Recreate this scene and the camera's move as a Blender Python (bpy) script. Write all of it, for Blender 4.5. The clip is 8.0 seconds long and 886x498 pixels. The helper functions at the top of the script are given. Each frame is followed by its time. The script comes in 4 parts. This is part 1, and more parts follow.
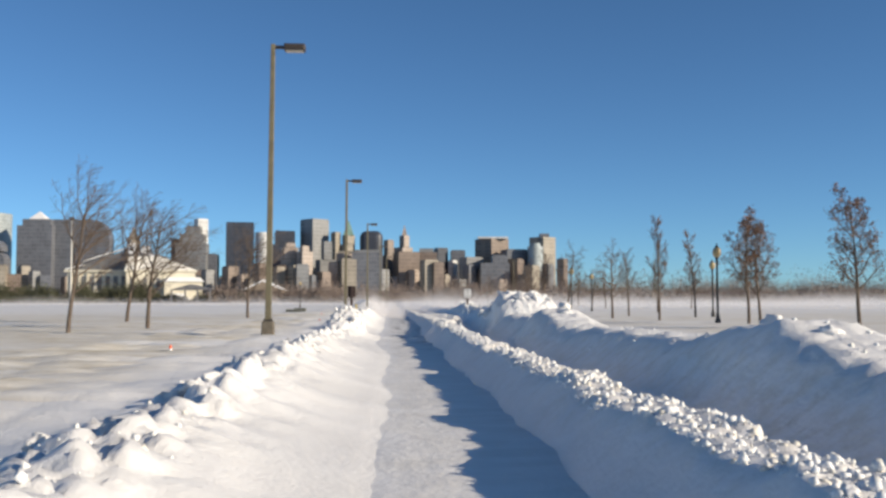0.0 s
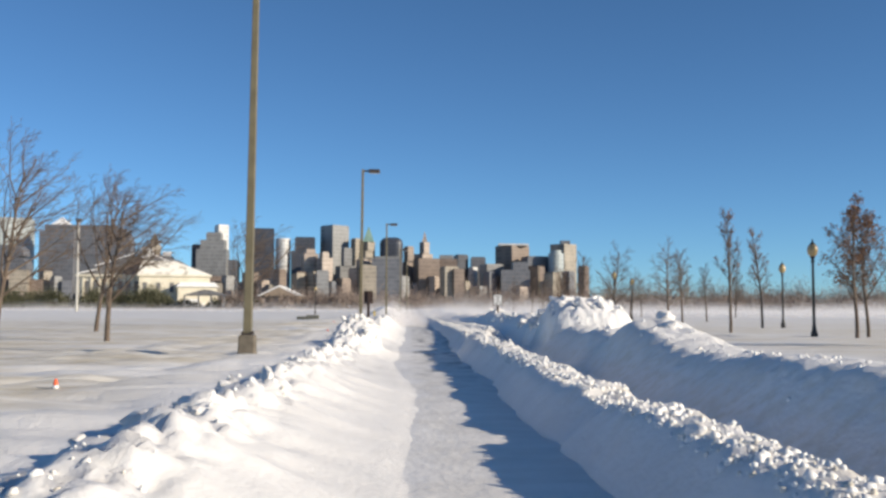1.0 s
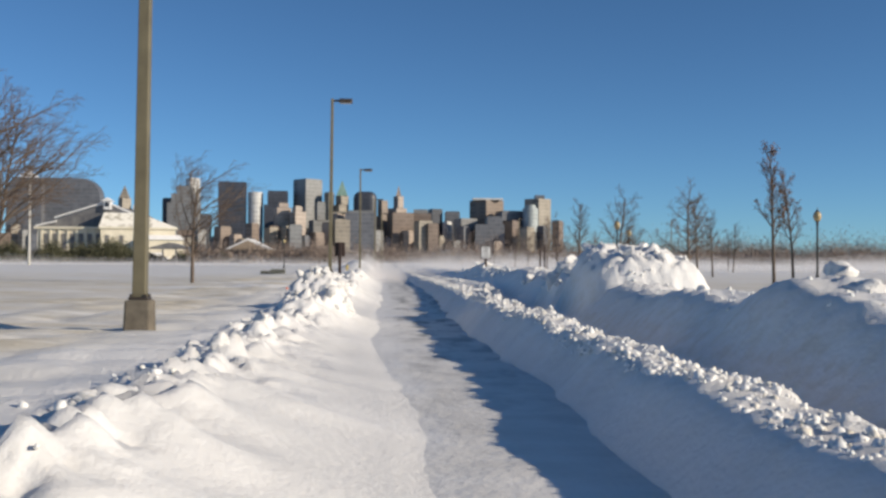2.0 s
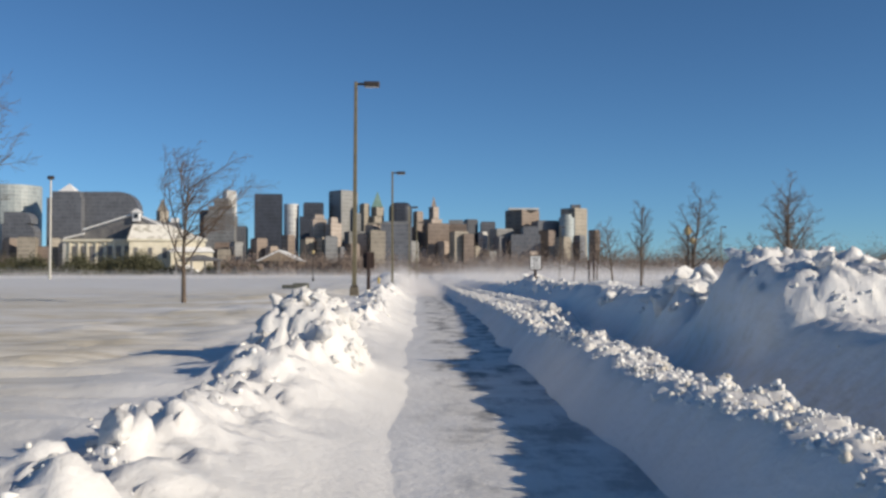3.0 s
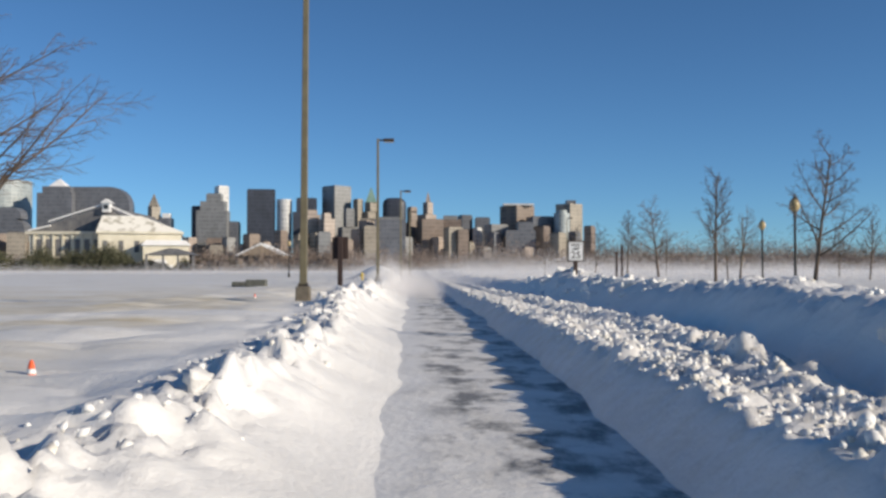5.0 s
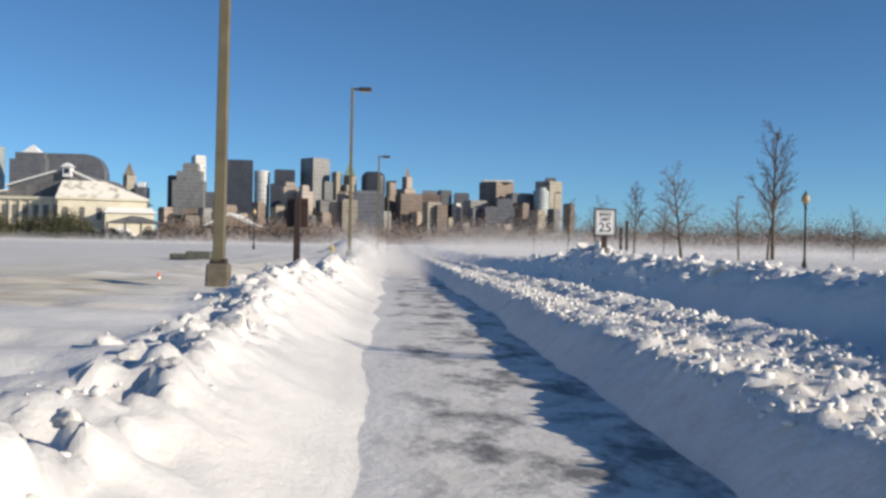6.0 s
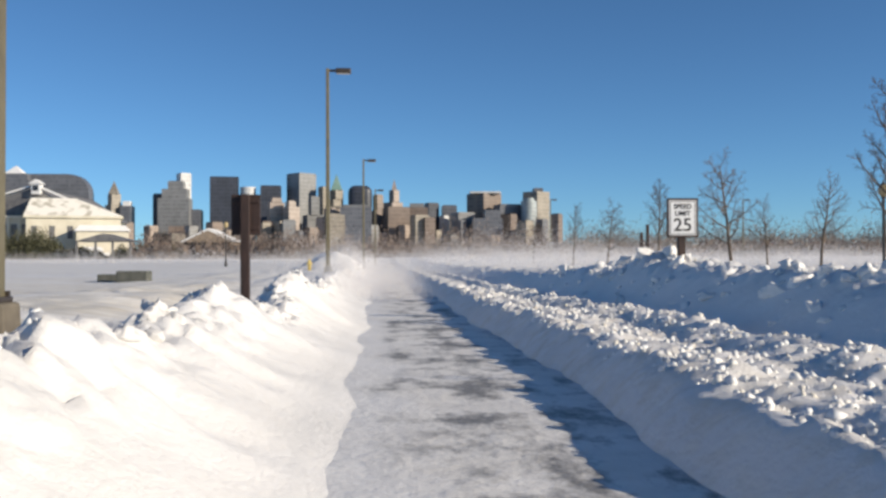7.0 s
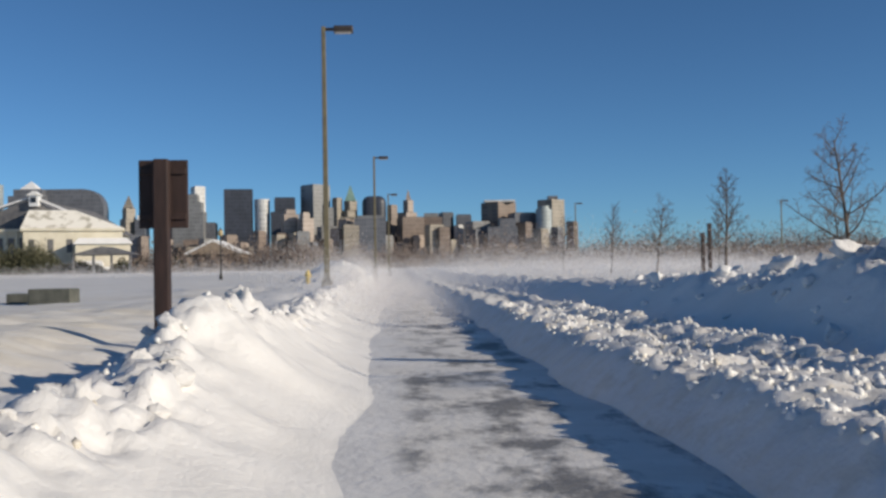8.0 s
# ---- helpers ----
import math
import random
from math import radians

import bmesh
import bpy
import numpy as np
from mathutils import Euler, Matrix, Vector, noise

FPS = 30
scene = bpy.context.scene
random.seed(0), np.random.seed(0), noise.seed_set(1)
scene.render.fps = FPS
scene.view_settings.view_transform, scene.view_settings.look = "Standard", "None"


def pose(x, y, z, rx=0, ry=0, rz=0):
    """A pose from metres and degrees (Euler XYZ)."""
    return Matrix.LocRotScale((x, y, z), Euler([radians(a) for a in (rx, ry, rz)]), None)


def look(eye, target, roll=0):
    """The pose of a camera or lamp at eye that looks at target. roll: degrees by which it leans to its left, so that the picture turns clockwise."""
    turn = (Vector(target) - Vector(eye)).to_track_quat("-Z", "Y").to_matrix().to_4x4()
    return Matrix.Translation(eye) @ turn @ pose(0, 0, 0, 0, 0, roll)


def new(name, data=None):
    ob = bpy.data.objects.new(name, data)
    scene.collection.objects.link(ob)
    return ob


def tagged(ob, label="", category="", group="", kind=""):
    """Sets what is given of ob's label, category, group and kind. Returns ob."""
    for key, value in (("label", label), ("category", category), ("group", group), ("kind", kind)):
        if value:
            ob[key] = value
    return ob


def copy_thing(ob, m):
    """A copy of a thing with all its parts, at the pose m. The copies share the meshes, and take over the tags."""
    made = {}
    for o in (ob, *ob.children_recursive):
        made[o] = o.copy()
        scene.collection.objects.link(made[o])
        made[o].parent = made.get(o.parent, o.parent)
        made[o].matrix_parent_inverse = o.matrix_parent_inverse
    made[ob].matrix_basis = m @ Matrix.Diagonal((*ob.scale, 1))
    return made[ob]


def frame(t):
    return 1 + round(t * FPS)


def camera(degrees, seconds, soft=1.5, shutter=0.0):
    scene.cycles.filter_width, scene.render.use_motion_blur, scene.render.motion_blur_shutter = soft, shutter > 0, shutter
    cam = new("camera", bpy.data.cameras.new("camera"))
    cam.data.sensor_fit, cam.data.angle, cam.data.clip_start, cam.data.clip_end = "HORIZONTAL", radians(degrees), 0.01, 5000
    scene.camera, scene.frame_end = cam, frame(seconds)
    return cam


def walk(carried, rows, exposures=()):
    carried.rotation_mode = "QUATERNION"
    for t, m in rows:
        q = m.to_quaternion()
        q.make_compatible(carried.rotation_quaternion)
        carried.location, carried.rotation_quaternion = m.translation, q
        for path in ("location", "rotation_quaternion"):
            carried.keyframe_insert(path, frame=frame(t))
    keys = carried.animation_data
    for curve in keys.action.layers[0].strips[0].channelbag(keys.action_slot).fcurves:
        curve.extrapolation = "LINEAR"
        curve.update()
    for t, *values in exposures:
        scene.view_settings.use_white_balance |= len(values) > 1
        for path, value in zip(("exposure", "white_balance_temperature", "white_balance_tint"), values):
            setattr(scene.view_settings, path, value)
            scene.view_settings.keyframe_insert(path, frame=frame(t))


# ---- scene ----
# Road runs along +y, x to the right, z up; the cleared road surface lies at z = 0.
cam = camera(50.0, 8.0, soft=2.8)
PATH = [
    (0.0, 0.000, 0.000, 1.204, 3.225, 3.370, -0.08),
    (0.1, -0.001, 0.783, 1.211, 1.901, 2.855, -0.11),
    (0.2, -0.001, 1.566, 1.217, 1.273, 2.556, -0.14),
    (0.3, -0.002, 2.348, 1.224, 1.466, 3.100, -0.16),
    (0.4, -0.003, 3.131, 1.231, 0.784, 2.839, -0.19),
    (0.5, -0.003, 3.914, 1.237, 1.229, 3.155, -0.22),
    (0.6, -0.020, 4.675, 1.239, 1.470, 3.344, -0.14),
    (0.7, -0.037, 5.435, 1.241, 2.496, 3.407, -0.06),
    (0.8, -0.055, 6.196, 1.242, 2.622, 2.862, 0.03),
    (0.9, -0.072, 6.957, 1.244, 1.858, 2.479, 0.11),
    (1.0, -0.089, 7.717, 1.246, 2.019, 3.786, 0.19),
    (1.1, -0.116, 8.481, 1.234, 2.234, 3.809, 0.12),
    (1.2, -0.143, 9.244, 1.223, 2.184, 2.726, 0.05),
    (1.3, -0.169, 10.007, 1.212, 3.413, 2.182, -0.01),
    (1.4, -0.196, 10.770, 1.201, 3.263, 2.084, -0.08),
    (1.5, -0.223, 11.534, 1.189, 2.740, 2.055, -0.15),
    (1.6, -0.239, 12.295, 1.186, 3.747, 1.302, -0.04),
    (1.7, -0.254, 13.055, 1.184, 3.806, 0.827, 0.07),
    (2.8, -0.282, 21.388, 1.325, 2.747, 2.214, 0.60),
    (2.9, -0.243, 22.128, 1.328, 2.317, 2.226, 0.26),
    (3.0, -0.205, 22.868, 1.330, 1.465, 1.693, -0.09),
    (3.1, -0.201, 23.627, 1.340, 1.386, 0.799, -0.21),
    (3.2, -0.197, 24.386, 1.350, 1.358, 1.197, -0.32),
    (3.3, -0.192, 25.146, 1.361, 2.041, 2.930, -0.44),
    (3.4, -0.188, 25.905, 1.371, 1.793, 2.794, -0.56),
    (3.5, -0.184, 26.664, 1.381, 1.853, 3.685, -0.67),
    (3.6, -0.182, 27.399, 1.362, 1.405, 4.704, -0.45),
    (3.7, -0.180, 28.134, 1.343, 1.437, 5.860, -0.23),
    (3.8, -0.177, 28.869, 1.325, 1.924, 6.065, -0.02),
    (3.9, -0.175, 29.604, 1.306, 2.660, 6.911, 0.20),
    (4.0, -0.173, 30.339, 1.287, 2.382, 6.469, 0.42),
    (4.1, -0.161, 31.081, 1.278, 2.523, 5.817, 0.40),
    (4.2, -0.149, 31.824, 1.268, 1.975, 5.690, 0.37),
    (4.3, -0.138, 32.566, 1.258, 1.971, 4.190, 0.35),
    (4.4, -0.126, 33.309, 1.248, 1.691, 3.541, 0.32),
    (4.5, -0.114, 34.051, 1.239, 1.868, 2.351, 0.30),
    (4.6, -0.112, 34.837, 1.244, 1.902, 2.699, 0.23),
    (4.7, -0.110, 35.622, 1.250, 1.660, 3.796, 0.15),
    (4.8, -0.108, 36.408, 1.255, 1.021, 2.034, 0.08),
    (4.9, -0.106, 37.193, 1.261, 0.958, 0.749, 0.00),
    (5.0, -0.104, 37.979, 1.266, 1.820, 1.456, -0.07),
    (5.1, -0.111, 38.808, 1.262, 1.744, -0.204, -0.48),
    (5.2, -0.119, 39.638, 1.258, 2.106, -0.275, -0.89),
    (6.3, -0.105, 49.146, 1.235, 3.384, 0.343, 1.49),
    (6.4, -0.095, 49.985, 1.231, 3.895, 0.711, 0.76),
    (6.5, -0.085, 50.823, 1.227, 4.535, 0.692, 0.04),
    (6.6, -0.081, 51.644, 1.226, 4.330, 0.091, -0.01),
    (6.7, -0.077, 52.464, 1.226, 5.147, 0.261, -0.06),
    (6.8, -0.072, 53.285, 1.225, 4.942, 0.535, -0.10),
    (6.9, -0.068, 54.105, 1.225, 4.191, 0.439, -0.15),
    (7.0, -0.064, 54.926, 1.224, 3.855, 0.751, -0.20),
    (7.1, -0.065, 55.742, 1.221, 4.837, 1.733, -0.36),
    (7.2, -0.065, 56.558, 1.218, 4.042, 1.031, -0.52),
    (7.3, -0.066, 57.374, 1.214, 3.420, 0.807, -0.67),
    (7.4, -0.066, 58.190, 1.211, 4.271, 1.276, -0.83),
    (7.5, -0.067, 59.006, 1.208, 3.786, 1.638, -0.99),
    (7.6, -0.054, 59.931, 1.206, 3.907, 2.243, -0.99),
    (7.7, -0.040, 60.855, 1.204, 3.879, 2.450, -1.00),
    (7.8, -0.027, 61.780, 1.202, 3.976, 2.008, -1.00),
    (7.9, -0.013, 62.704, 1.200, 3.379, 0.832, -1.01),
    (8.0, 0.000, 63.629, 1.198, 2.976, 1.345, -1.01),
]


def heading(x, y, z, right, up, roll):
    a, b = radians(right), radians(up)
    way = Vector((math.sin(a) * math.cos(b), math.cos(a) * math.cos(b), math.sin(b)))
    return look((x, y, z), Vector((x, y, z)) + way, roll)


walk(cam, [(t, heading(*row)) for t, *row in PATH],
     exposures=[(0.0, 0.25, 6800, 10), (1.0, 0.31, 6700, 10), (1.5, 0.18, 6700, 10), (3.0, -0.05, 6650, 10), (3.5, -0.02, 6600, 10), (4.0, -0.37, 6380, 10), (4.5, -0.45, 6420, 10), (5.0, 0.05, 6550, 10), (5.2, 0.05, 6550, 10), (6.5, 0.18, 6650, 10), (7.0, 0.18, 6650, 10), (7.5, 0.18, 6650, 10), (8.0, -0.17, 6550, 10)])

# ---- light ----
SUN_EL, SUN_AZ = radians(19.5), radians(116)  # azimuth clockwise from +y
world = bpy.data.worlds.new("winter_sky")
scene.world = world
world.use_nodes = True
wn = world.node_tree.nodes
sky = wn.new("ShaderNodeTexSky")
sky.sky_type, sky.sun_disc = "NISHITA", False
sky.sun_elevation, sky.sun_rotation = SUN_EL, SUN_AZ
sky.air_density, sky.dust_density, sky.ozone_density = 0.6, 0.2, 2.0
wn["Background"].inputs["Strength"].default_value = 0.113
tint = wn.new("ShaderNodeMix")  # the camera's rendering of a deep winter blue
tint.data_type, tint.blend_type = "RGBA", "MULTIPLY"
tint.inputs["Factor"].default_value = 1.0
tint.inputs[7].default_value = (0.495, 0.772, 0.948, 1)
world.node_tree.links.new(sky.outputs[0], tint.inputs[6])
world.node_tree.links.new(tint.outputs[2], wn["Background"].inputs[0])
sun_data = bpy.data.lights.new("sun", "SUN")
sun_data.energy, sun_data.angle, sun_data.color = 5.0, radians(0.6), (1.0, 0.885, 0.72)
sun = new("sun", sun_data)
sun_from = Vector((math.sin(SUN_AZ) * math.cos(SUN_EL), math.cos(SUN_AZ) * math.cos(SUN_EL), math.sin(SUN_EL)))
sun.matrix_world = look(sun_from * 100, (0, 0, 0))


# ---- materials ----
def material(name, color, rough=0.7, metal=0.0):
    m = bpy.data.materials.new(name)
    m.use_nodes = True
    b = m.node_tree.nodes["Principled BSDF"]
    b.inputs["Base Color"].default_value = (*color, 1)
    b.inputs["Roughness"].default_value, b.inputs["Metallic"].default_value = rough, metal
    return m


def nodes(m):
    t = m.node_tree
    return t, t.nodes["Principled BSDF"]


def noise_tex(t, scale, detail=4.0, stretch=(1, 1, 1), rough=0.55):
    co = t.nodes.new("ShaderNodeTexCoord")
    mp = t.nodes.new("ShaderNodeMapping")
    mp.inputs["Scale"].default_value = stretch
    n = t.nodes.new("ShaderNodeTexNoise")
    n.inputs["Scale"].default_value, n.inputs["Detail"].default_value, n.inputs["Roughness"].default_value = scale, detail, rough
    t.links.new(co.outputs["Object"], mp.inputs["Vector"])
    t.links.new(mp.outputs["Vector"], n.inputs["Vector"])
    return n.outputs["Fac"]


def ramp(t, fac, stops):
    r = t.nodes.new("ShaderNodeValToRGB")
    els = r.color_ramp.elements
    while len(els) < len(stops):
        els.new(0.5)
    for e, (p, c) in zip(els, stops):
        e.position, e.color = p, (*c, 1)
    t.links.new(fac, r.inputs["Fac"])
    return r.outputs["Color"]


def blend(t, fac, a, b):
    mx = t.nodes.new("ShaderNodeMix")
    mx.data_type = "RGBA"
    if isinstance(fac, float):
        mx.inputs["Factor"].default_value = fac
    else:
        t.links.new(fac, mx.inputs["Factor"])
    for sock, v in ((mx.inputs[6], a), (mx.inputs[7], b)):
        if isinstance(v, tuple):
            sock.default_value = (*v, 1)
        else:
            t.links.new(v, sock)
    return mx.outputs[2]


def bump(t, b, height, strength=0.3, distance=0.02):
    n = t.nodes.new("ShaderNodeBump")
    n.inputs["Strength"].default_value, n.inputs["Distance"].default_value = strength, distance
    t.links.new(height, n.inputs["Height"])
    t.links.new(n.outputs["Normal"], b.inputs["Normal"])


def varied(name, stops, scale, rough=0.7, metal=0.0, stretch=(1, 1, 1), strength=0.25, distance=0.01, fine=None):
    m = material(name, stops[0][1], rough, metal)
    t, b = nodes(m)
    t.links.new(ramp(t, noise_tex(t, scale, 5, stretch), stops), b.inputs["Base Color"])
    bump(t, b, noise_tex(t, fine or scale * 6, 4, stretch), strength, distance)
    return m


def snow_material():
    m = material("snow", (0.9, 0.9, 0.92), 0.62)
    t, b = nodes(m)
    c = ramp(t, noise_tex(t, 0.7, 5), [(0.3, (0.72, 0.71, 0.695)), (0.7, (0.81, 0.80, 0.785))])
    t.links.new(c, b.inputs["Base Color"])
    a1, a2 = noise_tex(t, 6, 5), noise_tex(t, 40, 3)
    mx = t.nodes.new("ShaderNodeMath")
    mx.operation = "MULTIPLY_ADD"
    mx.inputs[1].default_value = 0.25
    t.links.new(a2, mx.inputs[0])
    t.links.new(a1, mx.inputs[2])
    bump(t, b, mx.outputs[0], 0.55, 0.05)
    return m


def ground_material():
    """Snow over a dry lawn, wind-thinned and sandy away from the road; right-side tan imitates haze."""
    m = material("scour_haze_snow", (0.9, 0.9, 0.92), 0.65)
    t, b = nodes(m)
    clean = ramp(t, noise_tex(t, 0.7, 5), [(0.3, (0.72, 0.71, 0.695)), (0.7, (0.81, 0.80, 0.785))])
    sandy = ramp(t, noise_tex(t, 2.2, 6, (0.35, 1.6, 1)), [(0.30, (0.50, 0.43, 0.305)), (0.66, (0.77, 0.73, 0.65))])
    geo = t.nodes.new("ShaderNodeNewGeometry")
    sep = t.nodes.new("ShaderNodeSeparateXYZ")
    t.links.new(geo.outputs["Position"], sep.inputs[0])
    far = t.nodes.new("ShaderNodeMapRange")
    for k, v in zip(("From Min", "From Max", "To Min", "To Max"), (-2.6, -4.5, 0.0, 1.0)):
        far.inputs[k].default_value = v
    t.links.new(sep.outputs["X"], far.inputs["Value"])
    # right-hand field: sandy tan put into the colour for the haze there
    east = t.nodes.new("ShaderNodeMapRange")
    for k, v in zip(("From Min", "From Max", "To Min", "To Max"), (7.5, 10.0, 0.0, 0.8)):
        east.inputs[k].default_value = v
    t.links.new(sep.outputs["X"], east.inputs["Value"])
    either = t.nodes.new("ShaderNodeMath")
    either.operation = "MAXIMUM"
    t.links.new(far.outputs[0], either.inputs[0])
    t.links.new(east.outputs[0], either.inputs[1])
    patch = ramp(t, noise_tex(t, 0.22, 5, (0.5, 1.6, 1)), [(0.34, (0.1, 0.1, 0.1)), (0.52, (1, 1, 1))])
    drifted = t.nodes.new("ShaderNodeMapRange")  # the far field lies under fresh drift
    for k, v in zip(("From Min", "From Max", "To Min", "To Max"), (60.0, 95.0, 1.0, 0.25)):
        drifted.inputs[k].default_value = v
    t.links.new(sep.outputs["Y"], drifted.inputs["Value"])
    scour_haze = t.nodes.new("ShaderNodeMath")
    scour_haze.operation = "MULTIPLY"
    t.links.new(either.outputs[0], scour_haze.inputs[0])
    t.links.new(drifted.outputs[0], scour_haze.inputs[1])
    mul = t.nodes.new("ShaderNodeMath")
    mul.operation = "MULTIPLY"
    t.links.new(scour_haze.outputs[0], mul.inputs[0])
    t.links.new(patch, mul.inputs[1])
    strip = t.nodes.new("ShaderNodeMapRange")  # grit ploughed up with the snow of the ridge
    strip.interpolation_type = "SMOOTHSTEP"
    for k, v in zip(("From Min", "From Max", "To Min", "To Max"), (1.7, 0.7, 0.0, 0.45)):
        strip.inputs[k].default_value = v
    off = t.nodes.new("ShaderNodeMath")
    off.operation = "SUBTRACT"
    off.inputs[1].default_value = 2.8
    away = t.nodes.new("ShaderNodeMath")
    away.operation = "ABSOLUTE"
    t.links.new(sep.outputs["X"], off.inputs[0])
    t.links.new(off.outputs[0], away.inputs[0])
    t.links.new(away.outputs[0], strip.inputs["Value"])
    speck = ramp(t, noise_tex(t, 5.0, 5), [(0.42, (0, 0, 0)), (0.62, (1, 1, 1))])
    grit = t.nodes.new("ShaderNodeMath")
    grit.operation = "MULTIPLY"
    t.links.new(strip.outputs[0], grit.inputs[0])
    t.links.new(speck, grit.inputs[1])
    both = t.nodes.new("ShaderNodeMath")
    both.operation = "MAXIMUM"
    t.links.new(mul.outputs[0], both.inputs[0])
    t.links.new(grit.outputs[0], both.inputs[1])
    t.links.new(blend(t, both.outputs[0], clean, sandy), b.inputs["Base Color"])
    bump(t, b, noise_tex(t, 13, 8, rough=0.66), 0.4, 0.05)
    return m


def road_material():
    """Packed snow blown off in streaks down to dark wet asphalt."""
    m = material("packed_snow_road", (0.7, 0.7, 0.7), 0.6)
    t, b = nodes(m)
    snow = ramp(t, noise_tex(t, 1.6, 5, (0.6, 1.4, 1)), [(0.3, (0.68, 0.655, 0.61)), (0.7, (0.82, 0.80, 0.765))])
    tar = ramp(t, noise_tex(t, 30, 3), [(0.3, (0.07, 0.07, 0.07)), (0.7, (0.17, 0.165, 0.16))])
    bare = ramp(t, noise_tex(t, 1.3, 9, (1.25, 0.7, 1), 0.68), [(0.475, (0, 0, 0)), (0.6, (1, 1, 1))])
    geo = t.nodes.new("ShaderNodeNewGeometry")
    sep = t.nodes.new("ShaderNodeSeparateXYZ")
    t.links.new(geo.outputs["Position"], sep.inputs[0])
    along = t.nodes.new("ShaderNodeMapRange")
    for k, v in zip(("From Min", "From Max", "To Min", "To Max"), (20.0, 36.0, 0.0, 0.85)):
        along.inputs[k].default_value = v
    t.links.new(sep.outputs["Y"], along.inputs["Value"])
    mul = t.nodes.new("ShaderNodeMath")
    mul.operation = "MULTIPLY"
    t.links.new(bare, mul.inputs[0])
    t.links.new(along.outputs[0], mul.inputs[1])
    # loose snow that has slid from the drift lies along its side of the lane, with a ragged edge
    ragged = t.nodes.new("ShaderNodeMath")
    ragged.operation = "MULTIPLY_ADD"
    ragged.inputs[1].default_value = 1.5
    t.links.new(noise_tex(t, 1.1, 6, (1, 0.6, 1)), ragged.inputs[0])
    t.links.new(sep.outputs["X"], ragged.inputs[2])
    loose = t.nodes.new("ShaderNodeMapRange")
    for k, v in zip(("From Min", "From Max", "To Min", "To Max"), (0.62, 1.0, 1.0, 0.0)):
        loose.inputs[k].default_value = v
    t.links.new(ragged.outputs[0], loose.inputs["Value"])
    clean = ramp(t, noise_tex(t, 0.7, 5), [(0.3, (0.72, 0.71, 0.695)), (0.7, (0.81, 0.80, 0.785))])
    t.links.new(blend(t, loose.outputs[0], blend(t, mul.outputs[0], snow, tar), clean), b.inputs["Base Color"])
    bump(t, b, noise_tex(t, 9, 6), 0.5, 0.03)
    return m


def facade(name, wall, glass, floor=4.0, bay=3.0, share=0.35, rough=0.5):
    """A far facade: rows of windows in a wall."""
    m = material(name, wall, rough)
    t, b = nodes(m)
    co = t.nodes.new("ShaderNodeTexCoord")
    sep = t.nodes.new("ShaderNodeSeparateXYZ")
    add = t.nodes.new("ShaderNodeMath")
    comb = t.nodes.new("ShaderNodeCombineXYZ")
    br = t.nodes.new("ShaderNodeTexBrick")
    t.links.new(co.outputs["Object"], sep.inputs[0])
    t.links.new(sep.outputs["X"], add.inputs[0])
    t.links.new(sep.outputs["Y"], add.inputs[1])
    t.links.new(add.outputs[0], comb.inputs["X"])
    t.links.new(sep.outputs["Z"], comb.inputs["Y"])
    t.links.new(comb.outputs[0], br.inputs["Vector"])
    br.offset, br.squash = 0.0, 1.0
    for k, v in (("Color1", glass), ("Color2", tuple(0.6 * c for c in glass)), ("Mortar", wall)):
        br.inputs[k].default_value = (*v, 1)
    for k, v in (("Scale", 1.0), ("Brick Width", bay), ("Row Height", floor), ("Mortar Size", share * floor * 0.5), ("Mortar Smooth", 0.6)):
        br.inputs[k].default_value = v
    stain = ramp(t, noise_tex(t, 0.05, 4), [(0.3, (0.75, 0.75, 0.75)), (0.7, (1, 1, 1))])
    mx = t.nodes.new("ShaderNodeMix")
    mx.data_type, mx.blend_type = "RGBA", "MULTIPLY"
    mx.inputs["Factor"].default_value = 1.0
    t.links.new(br.outputs["Color"], mx.inputs[6])
    t.links.new(stain, mx.inputs[7])
    t.links.new(mx.outputs[2], b.inputs["Base Color"])
    return m


snow_mat, ground_mat, road_mat = snow_material(), ground_material(), road_material()
pole_mat = varied("olive_painted_steel", [(0.3, (0.135, 0.115, 0.07)), (0.7, (0.20, 0.172, 0.105))], 3, 0.5, 0.2, fine=40, distance=0.003)
head_mat = varied("dark_bronze_paint", [(0.3, (0.045, 0.035, 0.03)), (0.7, (0.075, 0.06, 0.05))], 5, 0.45, 0.3, distance=0.003)
lens_mat = material("frosted_lens", (0.55, 0.5, 0.42), 0.25)
plinth_mat = varied("weathered_concrete", [(0.3, (0.10, 0.085, 0.065)), (0.7, (0.17, 0.145, 0.11))], 6, 0.9, distance=0.01)
bark_mat = varied("bark", [(0.3, (0.075, 0.055, 0.04)), (0.7, (0.15, 0.115, 0.09))], 9, 0.9, stretch=(1, 1, 0.3), distance=0.01)
twig_mat = varied("twigs", [(0.3, (0.10, 0.07, 0.05)), (0.7, (0.17, 0.12, 0.09))], 2, 0.9, distance=0.003)
leaf_mat = varied("dry_brown_leaves", [(0.3, (0.13, 0.065, 0.035)), (0.7, (0.24, 0.13, 0.075))], 3, 0.8, distance=0.003)
# scrub browns are raised, standing in for haze along the far edge
scrub_mat = varied("bare_scrub", [(0.3, (0.17, 0.13, 0.11)), (0.7, (0.27, 0.215, 0.18))], 0.3, 0.95, distance=0.01)
green_mat = varied("evergreen_needles", [(0.3, (0.05, 0.055, 0.028)), (0.7, (0.11, 0.105, 0.06))], 0.6, 0.9, distance=0.02)
cream_mat = varied("cream_stone", [(0.3, (0.58, 0.53, 0.41)), (0.7, (0.70, 0.65, 0.53))], 0.6, 0.8, distance=0.02)
